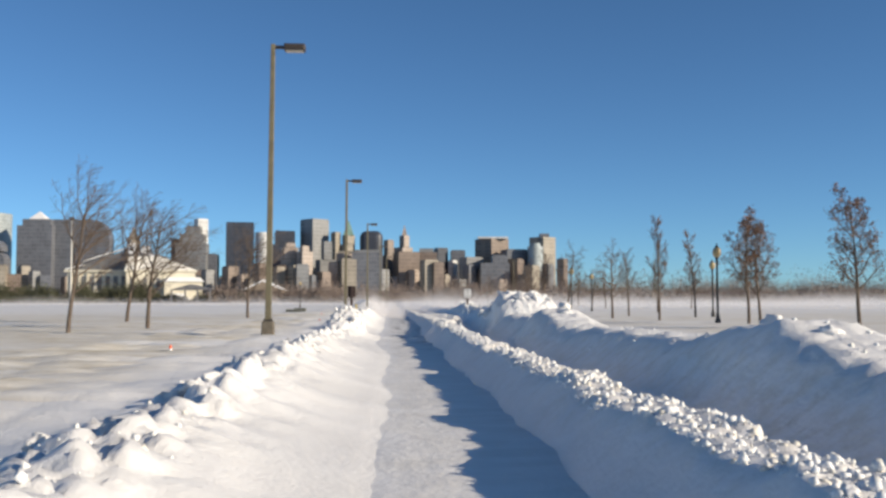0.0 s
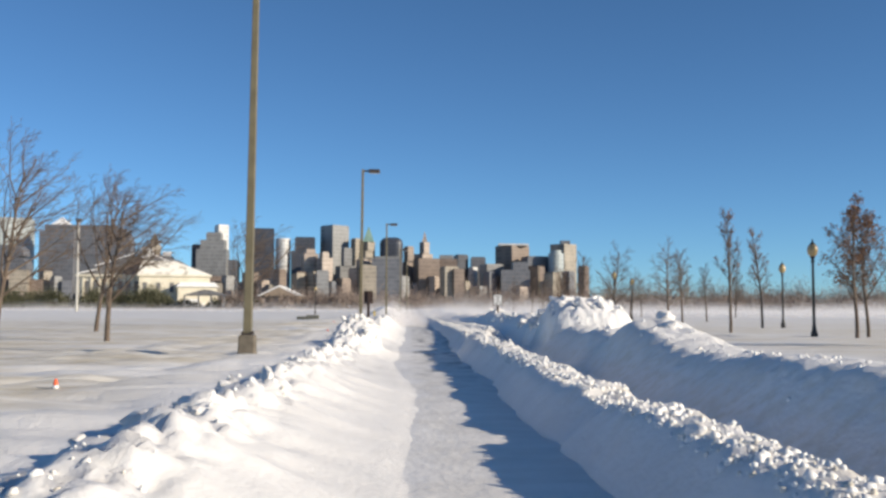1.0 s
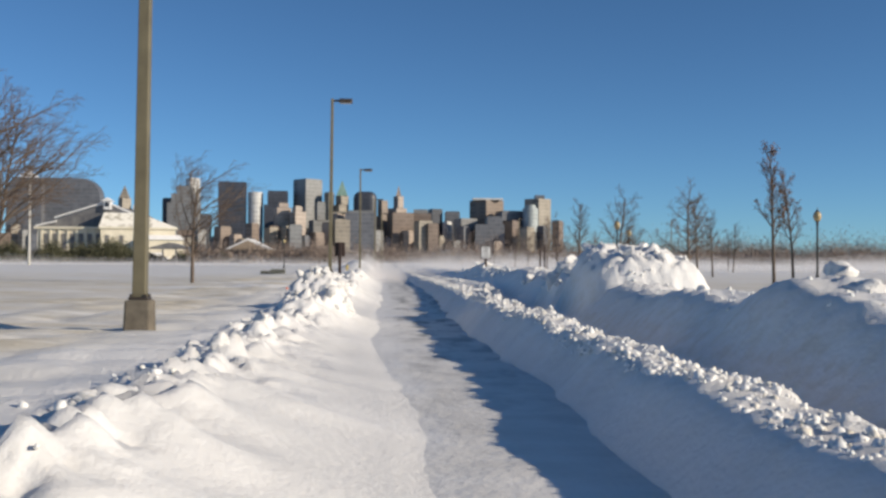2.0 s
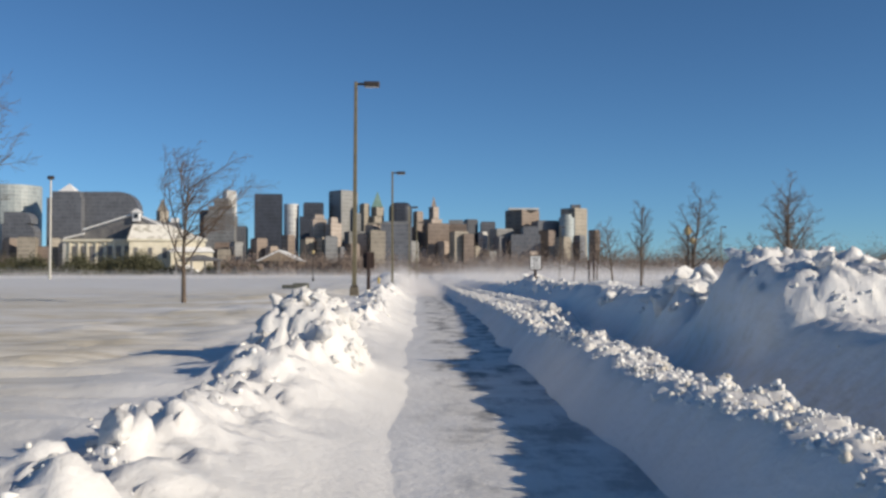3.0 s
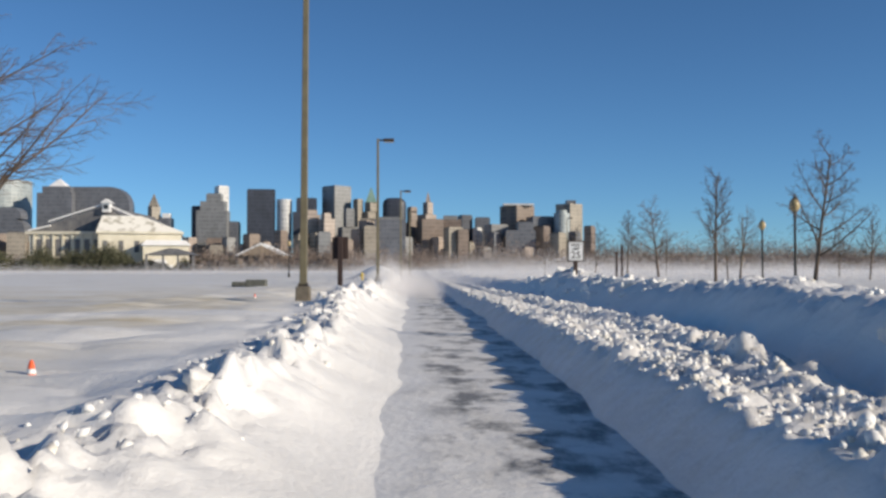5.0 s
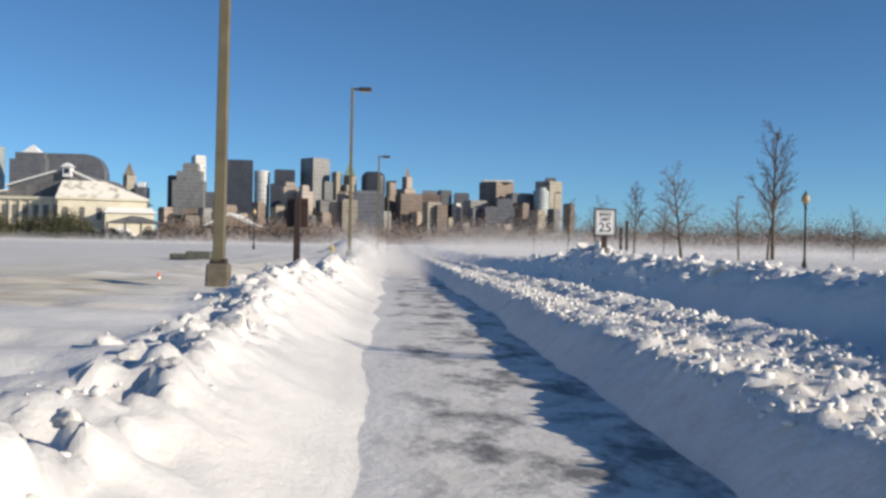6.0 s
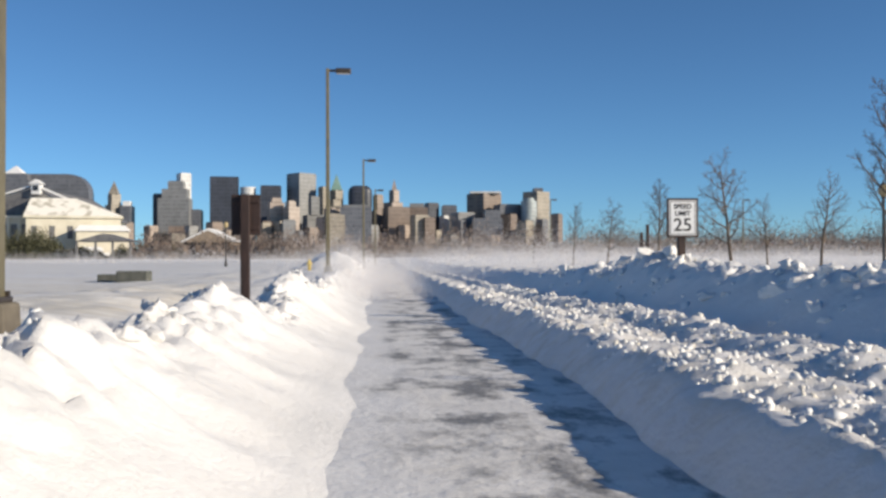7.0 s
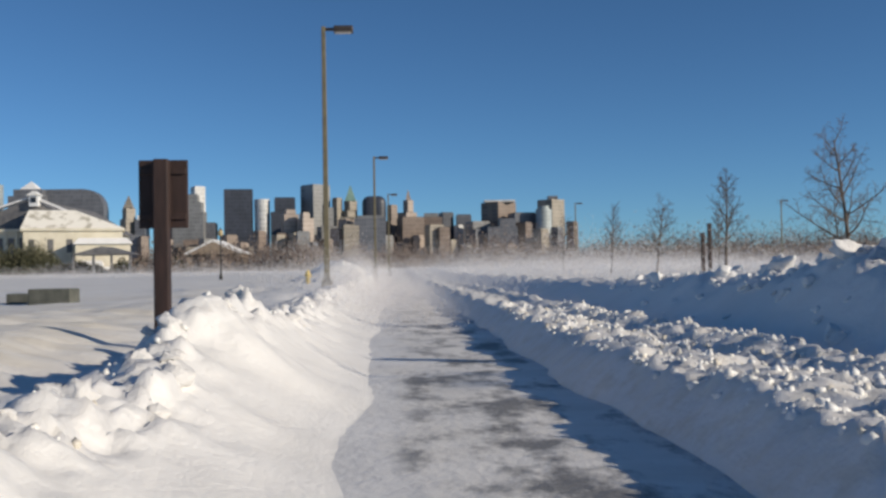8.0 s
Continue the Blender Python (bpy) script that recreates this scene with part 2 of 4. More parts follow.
slate_mat = varied("slate_roof", [(0.3, (0.10, 0.10, 0.11)), (0.7, (0.20, 0.195, 0.19))], 0.8, 0.7, distance=0.02)
dark_glass_mat = material("dark_glass", (0.03, 0.035, 0.045), 0.2)
iron_mat = varied("black_painted_iron", [(0.3, (0.02, 0.02, 0.022)), (0.7, (0.045, 0.045, 0.045))], 8, 0.5, 0.3, distance=0.003)
globe_mat = material("amber_globe_glass", (0.40, 0.31, 0.16), 0.25)
brown_mat = varied("dark_brown_wood", [(0.3, (0.022, 0.012, 0.010)), (0.7, (0.05, 0.026, 0.021))], 4, 0.7, stretch=(3, 3, 0.5), distance=0.004)
white_mat = varied("white_sign_sheet", [(0.3, (0.70, 0.70, 0.70)), (0.7, (0.80, 0.80, 0.79))], 3, 0.5, distance=0.002)
black_mat = material("black_sign_paint", (0.02, 0.02, 0.02), 0.5)
orange_mat = varied("orange_rubber", [(0.3, (0.75, 0.10, 0.03)), (0.7, (0.85, 0.16, 0.05))], 8, 0.6, distance=0.003)
stone_mat = varied("dark_damp_stone", [(0.3, (0.06, 0.065, 0.055)), (0.7, (0.13, 0.13, 0.11))], 5, 0.85, distance=0.01)
yellow_mat = varied("yellow_paint", [(0.3, (0.6, 0.42, 0.05)), (0.7, (0.72, 0.52, 0.08))], 8, 0.5, distance=0.003)


# ---- mesh helpers ----
def part(name, bm, mat, parent=None, label="", smooth=False):
    me = bpy.data.meshes.new(name)
    bm.to_mesh(me)
    bm.free()
    me.materials.append(mat)
    if smooth:
        me.shade_smooth()
    ob = new(name, me)
    if parent is not None:
        ob.parent = parent
    if label:
        ob["label"] = label
    return ob


def raw(name, verts, faces, mat, parent=None, label="", smooth=False):
    me = bpy.data.meshes.new(name)
    me.from_pydata(verts, [], faces)
    me.materials.append(mat)
    if smooth:
        me.shade_smooth()
    ob = new(name, me)
    if parent is not None:
        ob.parent = parent
    if label:
        ob["label"] = label
    return ob


def add_box(bm, x0, x1, y0, y1, z0, z1, bevel=0.0, taper=1.0, turn=0.0):
    """A box; taper scales its top, turn (degrees) spins it about its upright axis."""
    made = bmesh.ops.create_cube(bm, size=1.0)["verts"]
    cx, cy = (x0 + x1) / 2, (y0 + y1) / 2
    spin = Matrix.Rotation(radians(turn), 3, "Z")
    for v in made:
        k = taper if v.co.z > 0 else 1.0
        p = spin @ Vector((v.co.x * (x1 - x0) * k, v.co.y * (y1 - y0) * k, 0))
        v.co = (cx + p.x, cy + p.y, z0 + (v.co.z + 0.5) * (z1 - z0))
    if bevel:
        edges = list({e for v in made for e in v.link_edges})
        bmesh.ops.bevel(bm, geom=edges, offset=bevel, segments=2, profile=0.5, affect="EDGES")
    return bm


def box(*args, **kw):
    return add_box(bmesh.new(), *args, **kw)


def lathe(profile, sides=16, x=0.0, y=0.0):
    """A turned shape from (radius, height) pairs, closed at both ends."""
    bm = bmesh.new()
    rings = [[bm.verts.new((x + r * math.cos(2 * math.pi * k / sides), y + r * math.sin(2 * math.pi * k / sides), z)) for k in range(sides)] for r, z in profile]
    for a, b in zip(rings, rings[1:]):
        for k in range(sides):
            bm.faces.new((a[k], a[(k + 1) % sides], b[(k + 1) % sides], b[k]))
    bm.faces.new(rings[0][::-1])
    bm.faces.new(rings[-1])
    return bm


def thing(name, label, category, at=(0, 0, 0), group="", turn=0.0, kind=""):
    ob = new(name)
    ob.empty_display_size = 0.2
    ob.location, ob.rotation_euler = at, (0, 0, radians(turn))
    return tagged(ob, label, category, group, kind)


# ---- terrain ----
def hash2(ix, iy, seed):
    h = (ix.astype(np.int64) * 374761393 + iy.astype(np.int64) * 668265263 + seed * 1442695041) & 0x7FFFFFFF
    h = ((h ^ (h >> 13)) * 1274126177) & 0x7FFFFFFF
    return ((h ^ (h >> 16)) & 0xFFFF) / 65535.0


def vnoise(x, y, seed=0):
    ix, iy = np.floor(x), np.floor(y)
    fx, fy = x - ix, y - iy
    fx, fy = fx * fx * (3 - 2 * fx), fy * fy * (3 - 2 * fy)
    a, b = hash2(ix, iy, seed), hash2(ix + 1, iy, seed)
    c, d = hash2(ix, iy + 1, seed), hash2(ix + 1, iy + 1, seed)
    return (a + (b - a) * fx) * (1 - fy) + (c + (d - c) * fx) * fy - 0.5


def cells(x, y, seed=0):
    """Blunt chunks: how far the nearest of some scattered points is, as a dome with creases between."""
    ix, iy = np.floor(x), np.floor(y)
    best = np.full(np.shape(x), 9.0)
    tall = np.zeros(np.shape(x))
    for dx in (-1, 0, 1):
        for dy in (-1, 0, 1):
            px, py = ix + dx, iy + dy
            qx, qy = px + hash2(px, py, seed), py + hash2(px, py, seed + 7)
            d = (x - qx) ** 2 + (y - qy) ** 2
            tall = np.where(d < best, hash2(px, py, seed + 13), tall)
            best = np.minimum(best, d)
    return np.clip(1.45 - 1.9 * best, 0, 1) * (0.35 + 0.9 * tall)


def blocks(x, y, seed=0):
    """Broken slabs: each scattered point carries a flat tilted top, with steps between."""
    ix, iy = np.floor(x), np.floor(y)
    best = np.full(np.shape(x), 9.0)
    top = np.zeros(np.shape(x))
    for dx in (-1, 0, 1):
        for dy in (-1, 0, 1):
            px, py = ix + dx, iy + dy
            qx, qy = px + hash2(px, py, seed), py + hash2(px, py, seed + 7)
            d = np.abs(x - qx) + np.abs(y - qy) + 0.6 * np.maximum(np.abs(x - qx), np.abs(y - qy))
            plane = hash2(px, py, seed + 13) + 1.5 * (hash2(px, py, seed + 17) - 0.5) * (x - qx) + 1.5 * (hash2(px, py, seed + 19) - 0.5) * (y - qy)
            top = np.where(d < best, plane, top)
            best = np.minimum(best, d)
    return top * np.clip(1.9 - 1.3 * best, 0.2, 1)


def smooth(u):
    u = np.clip(u, 0, 1)
    return u * u * (3 - 2 * u)


RISE = ([-4000, 80, 130, 200, 330, 4500], [0, 0, 0.3, 1.2, 2.0, 2.0])
LEFT_X = ([0, 20, 28, 33, 36, 38, 40, 41.5, 43, 44, 51, 58, 62, 66, 68, 69.5, 71, 74, 75.5, 90], [-1.5, -1.55, -1.75, -1.5, -1.6, -2.0, -2.15, -1.85, -1.5, -1.3, -1.25, -1.65, -1.85, -1.9, -1.62, -1.42, -1.72, -1.66, -1.55, -1.8])
LEFT_Z = ([0, 10, 22, 26, 31, 32.4, 34.2, 36, 37.4, 42, 51, 55, 58, 60, 64.5, 66.3, 67, 67.6, 70, 70.8, 72, 75, 76, 78, 95, 140], [0.40, 0.44, 0.46, 0.34, 0.34, 0.55, 0.6, 0.55, 0.44, 0.41, 0.42, 0.5, 0.62, 0.74, 0.74, 0.8, 0.68, 0.46, 0.44, 0.58, 0.84, 0.8, 0.6, 0.5, 0.5, 0.45])
RIDGE_Z = ([0, 10, 18, 26, 32, 40, 46, 62, 80, 140], [0.42, 0.42, 0.41, 0.45, 0.50, 0.48, 0.43, 0.38, 0.38, 0.34])
RIDGE_OUT = ([0, 36, 42, 47, 52, 64, 70, 80, 140], [2.1, 2.15, 2.45, 3.2, 3.85, 4.0, 3.9, 3.7, 3.3])
BANK_X = ([0, 26, 36, 39, 43, 46, 54, 60, 80, 140], [4.2, 4.15, 4.4, 4.9, 4.9, 4.95, 5.6, 6.0, 6.0, 5.6])
BANK_Z = ([0, 8, 9.8, 11.2, 13, 20, 23.2, 24.2, 25.8, 26.8, 32, 34, 36.6, 38.2, 40, 42, 43.5, 45, 46.4, 48, 52, 58, 64, 68, 72, 75, 80, 95, 140],
          [0.71, 0.73, 0.93, 0.96, 0.74, 0.71, 0.74, 0.98, 1.02, 0.78, 0.84, 1.0, 0.96, 1.02, 1.15, 1.1, 0.98, 0.9, 1.06, 0.98, 1.04, 0.95, 0.96, 1.04, 1.14, 1.26, 0.96, 0.72, 0.6])
FOOT_L = -0.68
FOOT_R = ([0, 38, 45, 52, 60, 66, 72, 140], [1.28, 1.28, 1.5, 1.62, 1.74, 1.8, 1.72, 1.7])  # the lane widens on its way
TOE = ([0, 24, 32, 140], [0.85, 0.85, 0.55, 0.55])  # how far the drift reaches into the lane


def base_height(x, y):
    """Ploughed trough, its banks and the drifted field, without the lumps."""
    rise = np.interp(y, *RISE)
    field_l = np.interp(y, [0, 28, 60, 90, 400], [0.22, 0.29, 0.48, 0.55, 0.4]) + 0.10 * vnoise(x / 6, y / 9, 3) + 0.05 * vnoise(x / 1.7, y / 3, 4) + (0.09 * np.abs(vnoise(x / 0.9, y / 1.6, 37)) + 0.2 * np.abs(vnoise(x / 1.6, y / 0.7, 51))) * smooth((x + 9.0) / 3.0)
    field_l = field_l - 0.42 * np.exp(-((x + 2.9) / 1.5) ** 2 - ((y - 74) / 6.0) ** 2)
    field_r = np.interp(y, [0, 60, 90, 400], [0.3, 0.38, 0.5, 0.4]) + 0.12 * vnoise(x / 6, y / 9, 5)
    xl, zl = np.interp(y, *LEFT_X), np.interp(y, *LEFT_Z)
    wob = 0.16 * vnoise(y / 2.3, y * 0, 11) + 0.08 * vnoise(y / 0.7, y * 0, 12)
    xl, zl = xl + wob, zl * (1 + (0.28 * vnoise(y / 1.5, y * 0 + 3, 13) + 0.3 * vnoise(y / 0.5, y * 0 + 3, 40)) * (1 - 0.7 * np.exp(-((y - 40.5) / 3.2) ** 4)))
    foot_l = FOOT_L + 0.22 * vnoise(y / 2.6, y * 0, 14) + 0.08 * vnoise(y / 0.8, y * 0, 34)
    toe, plain = foot_l + np.interp(y, *TOE), np.interp(y, [24, 32], [0.18, 0.0])
    s = np.clip((toe - x) / (toe - xl), 0, 1)
    left_in = zl * (plain * s + (1 - plain) * (0.5 * s ** 2.2 + 0.5 * smooth(s) ** 1.15))
    left_out = field_l + np.maximum(zl - field_l, 0) * np.exp(-((np.maximum(xl - x, 0)) / 0.6) ** 2)
    left = np.where(x > xl, left_in, left_out)
    zr, xo, xb, zb = (np.interp(y, *k) for k in (RIDGE_Z, RIDGE_OUT, BANK_X, BANK_Z))
    zr = zr * (1 + 0.25 * vnoise(y / 1.2, y * 0 + 9, 15))
    foot_r = np.interp(y, *FOOT_R) + 0.2 * vnoise(y / 2.1, y * 0, 16) + 0.08 * vnoise(y / 0.6, y * 0, 35)
    crest = foot_r + 0.5
    ridge = zr * smooth((x - foot_r + 0.1) / 0.62)
    trench = np.interp(y, [36, 46], [0.06, 0.14]) + 0.05 * vnoise(x, y, 17)
    hollow = 0.07 * np.exp(-((x - (crest + xo + 0.25) / 2) / 0.3) ** 2) * smooth((xo - 2.2) / 0.7)
    ridge = ridge - hollow * (1 + 0.8 * vnoise(y / 0.9, x * 2, 45)) + 0.09 * smooth((x - crest - 0.2) / 1.6) * smooth((xo - 2.4) / 0.8)
    ridge = np.where(x > xo, trench + (zr - trench) * (1 - smooth((x - xo) / 0.45)), ridge)
    zb = zb * (1 + 0.16 * vnoise(y / 2.4, y * 0 + 5, 18) + 0.14 * vnoise(y / 0.9, y * 0 + 5, 49))
    wide = np.interp(y, [47, 58], [1.15, 1.8])
    bank_in = trench + (zb - trench) * smooth((x - (xb - wide)) / wide) ** 0.9
    bank_out = field_r + (zb - field_r) * np.exp(-(np.maximum(x - xb - 0.5, 0) / 1.1) ** 2)
    bank = np.where(x < xb, bank_in, bank_out)
    right = np.where(x < xb - wide - 0.05, ridge, np.maximum(bank, np.where(x < xo + 0.45, ridge, -9)))
    h = np.where(x < 0.2, left, right)
    mound = 1.5 * np.exp(-(((x - 4.95) / 1.3) ** 6)) * np.exp(-(((y - 35.0) / 1.8) ** 6)) * (1 + 0.2 * vnoise(x / 0.9, y / 0.9, 19))
    pile = 1.22 * np.exp(-(((x - 4.75) / 0.85) ** 4)) * np.exp(-(((y - 39.9) / 1.5) ** 4)) * (1 + 0.35 * vnoise(x / 0.6, y / 0.6, 50))
    heap = 0.95 * np.exp(-(((x + 1.56) / 0.66) ** 4)) * np.exp(-(((y - 34.6) / 1.4) ** 4)) * (1 + 0.25 * vnoise(x / 0.5, y / 0.5, 20))
    hill = np.exp(-((x + 2.8) / 1.5) ** 2 - ((y - 110) / 2.6) ** 2) * (1 + 0.5 * vnoise(x / 0.8, y / 0.8, 36))
    h = np.where(x < -1.0, np.maximum(h, np.where(hill > 0.1, field_l + hill, -9)), h)
    spur = 0.44 * np.exp(-(((x - 3.5) / 0.34) ** 2)) * np.exp(-(((y - 48.2) / 2.4) ** 4)) * (1 + 0.7 * vnoise(x / 0.4, y / 0.5, 38))
    for lump in (mound, pile, heap, spur):
        h = np.where(lump > 0.12, np.maximum(h, lump), h)
    h = np.where((x > foot_l - 0.35) & (x < foot_r + 0.35), h - np.where(x < 0.2, 0.022, 0.06) * (1 - smooth(h / np.where(x < 0.2, 0.05, 0.12))), h)
    fade = 1 - smooth((y - 170) / 60)
    h = field_l * (1 - fade) + h * fade
    return h + rise


def rough_height(x, y):
    """Lumps thrown up by the plough, on banks and ridges only."""
    xl, xo, xb, xf = (np.interp(y, *k) for k in (LEFT_X, RIDGE_OUT, BANK_X, FOOT_R))
    on_left = np.exp(-((x - xl + 0.22) / 0.38) ** 2)
    inner_left = smooth((FOOT_L - 0.35 - x) / 0.5) * smooth((x - xl + 0.3) / 0.4)
    on_ridge = smooth((x - xf - 0.3) / 0.25) * (1 - smooth((x - xo - 0.1) / 0.3))
    on_ridge = on_ridge * (0.5 + 0.5 * smooth((y - 24) / 14)) * (1 - 0.35 * smooth((y - 44) / 8))
    on_bank = smooth((x - xb + 0.8) / 0.6) * (1 - smooth((x - xb - 0.9) / 0.9))
    heap = np.exp(-((y - 34.3) / 1.7) ** 2) * np.exp(-((x + 1.75) / 0.6) ** 2)
    mound = 0.7 * np.exp(-(((x - 5.1) / 1.3) ** 4)) * (np.exp(-(((y - 35.0) / 1.8) ** 4)) + np.exp(-(((y - 39.9) / 1.6) ** 4)))
    on_bank = on_bank * (0.22 + 0.3 * smooth((y - 37) / 6) + 0.22 * np.exp(-((y - 75) / 5) ** 2))
    weight = np.clip(0.8 * on_left + 0.38 * inner_left + 0.5 * on_ridge + on_bank + 1.25 * heap + mound + 0.7 * np.exp(-(((x - 3.5) / 0.4) ** 4)) * np.exp(-(((y - 47.8) / 2.3) ** 4)), 0, 1.4)
    near = 1 - smooth((y - 120) / 40)
    wx, wy = x + 0.1 * vnoise(x * 5, y * 5, 26), y + 0.1 * vnoise(x * 5, y * 5, 27)
    lumps = 0.10 * (cells(wx * 1.6, wy * 1.6, 21) - 0.45) + 0.14 * (blocks(wx * 2.9, wy * 2.9, 22) - 0.45) + 0.08 * (blocks(wx * 6.3, wy * 6.3, 23) - 0.45) + 0.07 * (cells(x * 9, y * 9, 39) - 0.4)
    grooves = 0.07 * vnoise(y * 2.6 + x * 0.8, x * 0.7, 28) * smooth((FOOT_L - 0.1 - x) / 0.3) * smooth((x - xl + 0.2) / 0.3) + 0.04 * vnoise(y * 1.9, x * 0.8, 29) * smooth((x - xf) / 0.2) * (1 - smooth((x - xf - 0.4) / 0.2))
    drift = 0.03 * vnoise(x * 0.9, y * 2.5, 24) + 0.012 * vnoise(x * 5, y * 5, 25)
    off_road = smooth((FOOT_L - x) / 0.3) + smooth((x - xf) / 0.3)
    pits = 0.13 * on_ridge * (vnoise(x * 2.6, y * 2.6, 46) + 0.7 * vnoise(x * 6, y * 6, 47) + 0.4 * vnoise(x * 12, y * 12, 48))
    return (weight * lumps + pits + grooves + drift * np.clip(off_road, 0, 1)) * near


def height(x, y):
    x, y = np.asarray(x, float), np.asarray(y, float)
    return base_height(x, y) + rough_height(x, y)


def ground_at(x, y):
    return float(height(np.array([x]), np.array([y]))[0])


xs = np.concatenate([-np.geomspace(4000, 12, 26)[:-1], np.arange(-12, -9, 0.35), np.arange(-9, -3.2, 0.1), np.arange(-3.2, 6.5, 0.055), np.arange(6.55, 8.4, 0.1), np.arange(8.4, 14, 0.4), np.geomspace(14, 4000, 26)])
ys = np.concatenate([[-4000, -1000, -300, -100, -40, -20, -10, -5], np.arange(-1, 50, 0.066), np.arange(50, 84, 0.07), np.arange(84, 130, 0.4), np.arange(130, 330, 4), np.geomspace(330, 4400, 20)])
gx, gy = np.meshgrid(xs, ys)
gz = height(gx, gy)
road_floor = (gx > FOOT_L + np.interp(gy, *TOE) + 0.05) & (gx < np.interp(gy, *FOOT_R) - 0.4) & (gy < 170)
gz = np.where(road_floor, np.interp(gy, *RISE) - 0.06, gz)
nx, ny = len(xs), len(ys)
idx = np.arange(nx * ny).reshape(ny, nx)
quads = np.stack([idx[:-1, :-1], idx[:-1, 1:], idx[1:, 1:], idx[1:, :-1]], -1).reshape(-1, 4)
ground = raw("ground", np.stack([gx, gy, gz], -1).reshape(-1, 3).tolist(), quads.tolist(), ground_mat, smooth=True)
tagged(ground, "deep wind-blown snow with ploughed banks and drifts", "snow", kind="structure")

rxs, rys = np.linspace(FOOT_L - 0.6, 2.4, 52), np.concatenate([[-40, -20, -10], np.arange(-4, 90, 0.12), np.arange(90, 172, 1.0)])
qx, qy = np.meshgrid(rxs, rys)
qz = np.interp(qy, *RISE) + 0.012 * vnoise(qx * 2.5, qy * 1.2, 31) + 0.008 * vnoise(qx * 8, qy * 5, 32)
ridx = np.arange(qx.size).reshape(qx.shape)
rq = np.stack([ridx[:-1, :-1], ridx[:-1, 1:], ridx[1:, 1:], ridx[1:, :-1]], -1).reshape(-1, 4)
road = raw("road", np.stack([qx, qy, qz], -1).reshape(-1, 3).tolist(), rq.tolist(), road_mat, smooth=True)
tagged(road, "ploughed single lane of packed snow with bare wet asphalt patches", "road", kind="structure")


# ---- lamp posts ----
def lamp_post(label, at, group="lamp posts along the road"):
    p = thing("street_lamp", label, "street lamp", at, group)
    part("plinth", box(-0.2, 0.2, -0.2, 0.2, -0.4, 0.46, bevel=0.03, taper=0.86), plinth_mat, p, "square brown concrete plinth")
    bm = box(-0.09, 0.09, -0.09, 0.09, 0.46, 8.85, bevel=0.012, taper=0.72)
    part("pole", bm, pole_mat, p)
    collar = bmesh.new()
    add_box(collar, -0.13, 0.13, -0.13, 0.13, 0.46, 0.5, bevel=0.008)
    for sx in (-0.1, 0.1):
        for sy in (-0.1, 0.1):
            add_box(collar, sx - 0.015, sx + 0.015, sy - 0.015, sy + 0.015, 0.5, 0.54)
    part("collar", collar, head_mat, p)
    part("arm", box(0.05, 0.36, -0.04, 0.04, 8.71, 8.81, bevel=0.01), head_mat, p)
    head = part("lamp_head", box(0.34, 0.98, -0.19, 0.19, 8.65, 8.85, bevel=0.03), head_mat, p, "dark shoebox lamp head")
    part("lens", box(0.4, 0.92, -0.14, 0.14, 8.635, 8.65), lens_mat, head)
    p.rotation_euler = (0, radians(0.5), 0)
    return p


POST_LABEL = "tall square olive steel lamp post on a concrete plinth in snow"
first_post = lamp_post(POST_LABEL, (-3.62, 28.7, 0.27))
for px, py, pz in ((-2.85, 61.9, 0.48), (-2.2, 95.0, 0.5), (-1.27, 130.0, 0.45), (-0.5, 166.0, 0.8), (26.0, 198.0, 1.8), (56.0, 198.0, 1.8)):
    post = copy_thing(first_post, pose(px, py, pz, 0, 0.4 if py < 70 else 0))
    if py < 70:
        post.scale = (1.0, 1.0, 1.006)


def globe_lamp(at):
    p = thing("path_lamp", "black iron path lamp with an amber glass globe", "path lamp", at, "globe lamps along the path")
    part("post", lathe([(0.13, -0.3), (0.13, 0.25), (0.1, 0.3), (0.07, 0.5), (0.055, 0.6), (0.045, 2.85), (0.075, 2.9), (0.05, 2.98), (0.1, 3.1)], 12), iron_mat, p, smooth=True)
    part("globe", lathe([(0.1, 3.1), (0.17, 3.2), (0.2, 3.33), (0.17, 3.47), (0.1, 3.56)], 14), globe_mat, p, "amber glass globe", smooth=True)
    part("cap", lathe([(0.11, 3.55), (0.08, 3.6), (0.03, 3.64), (0.02, 3.74), (0.005, 3.76)], 12), iron_mat, p)
    return p


first_globe = globe_lamp((14.9, 42.5, 0.25))
for px, py in ((20.9, 60.5), (14.0, 72.6), (19.4, 90.4), (-12.3, 132.0)):
    copy_thing(first_globe, pose(px, py, ground_at(px, py)))


# ---- signs ----
def letters(name, text, size, at, mat, parent, wide=1.0):
    cu = bpy.data.curves.new(name, "FONT")
    cu.body, cu.size, cu.align_x, cu.extrude, cu.offset = text, size, "CENTER", 0.002, 0.004
    tmp = bpy.data.objects.new(name, cu)
    scene.collection.objects.link(tmp)
    me = bpy.data.meshes.new_from_object(tmp.evaluated_get(bpy.context.evaluated_depsgraph_get()))
    bpy.data.objects.remove(tmp)
    me.transform(Matrix.Translation(at) @ Matrix.Rotation(radians(90), 4, "X") @ Matrix.Diagonal((wide, 1, 1, 1)))
    me.materials.clear()
    me.materials.append(mat)
    ob = new(name, me)
    ob.parent = parent
    return ob


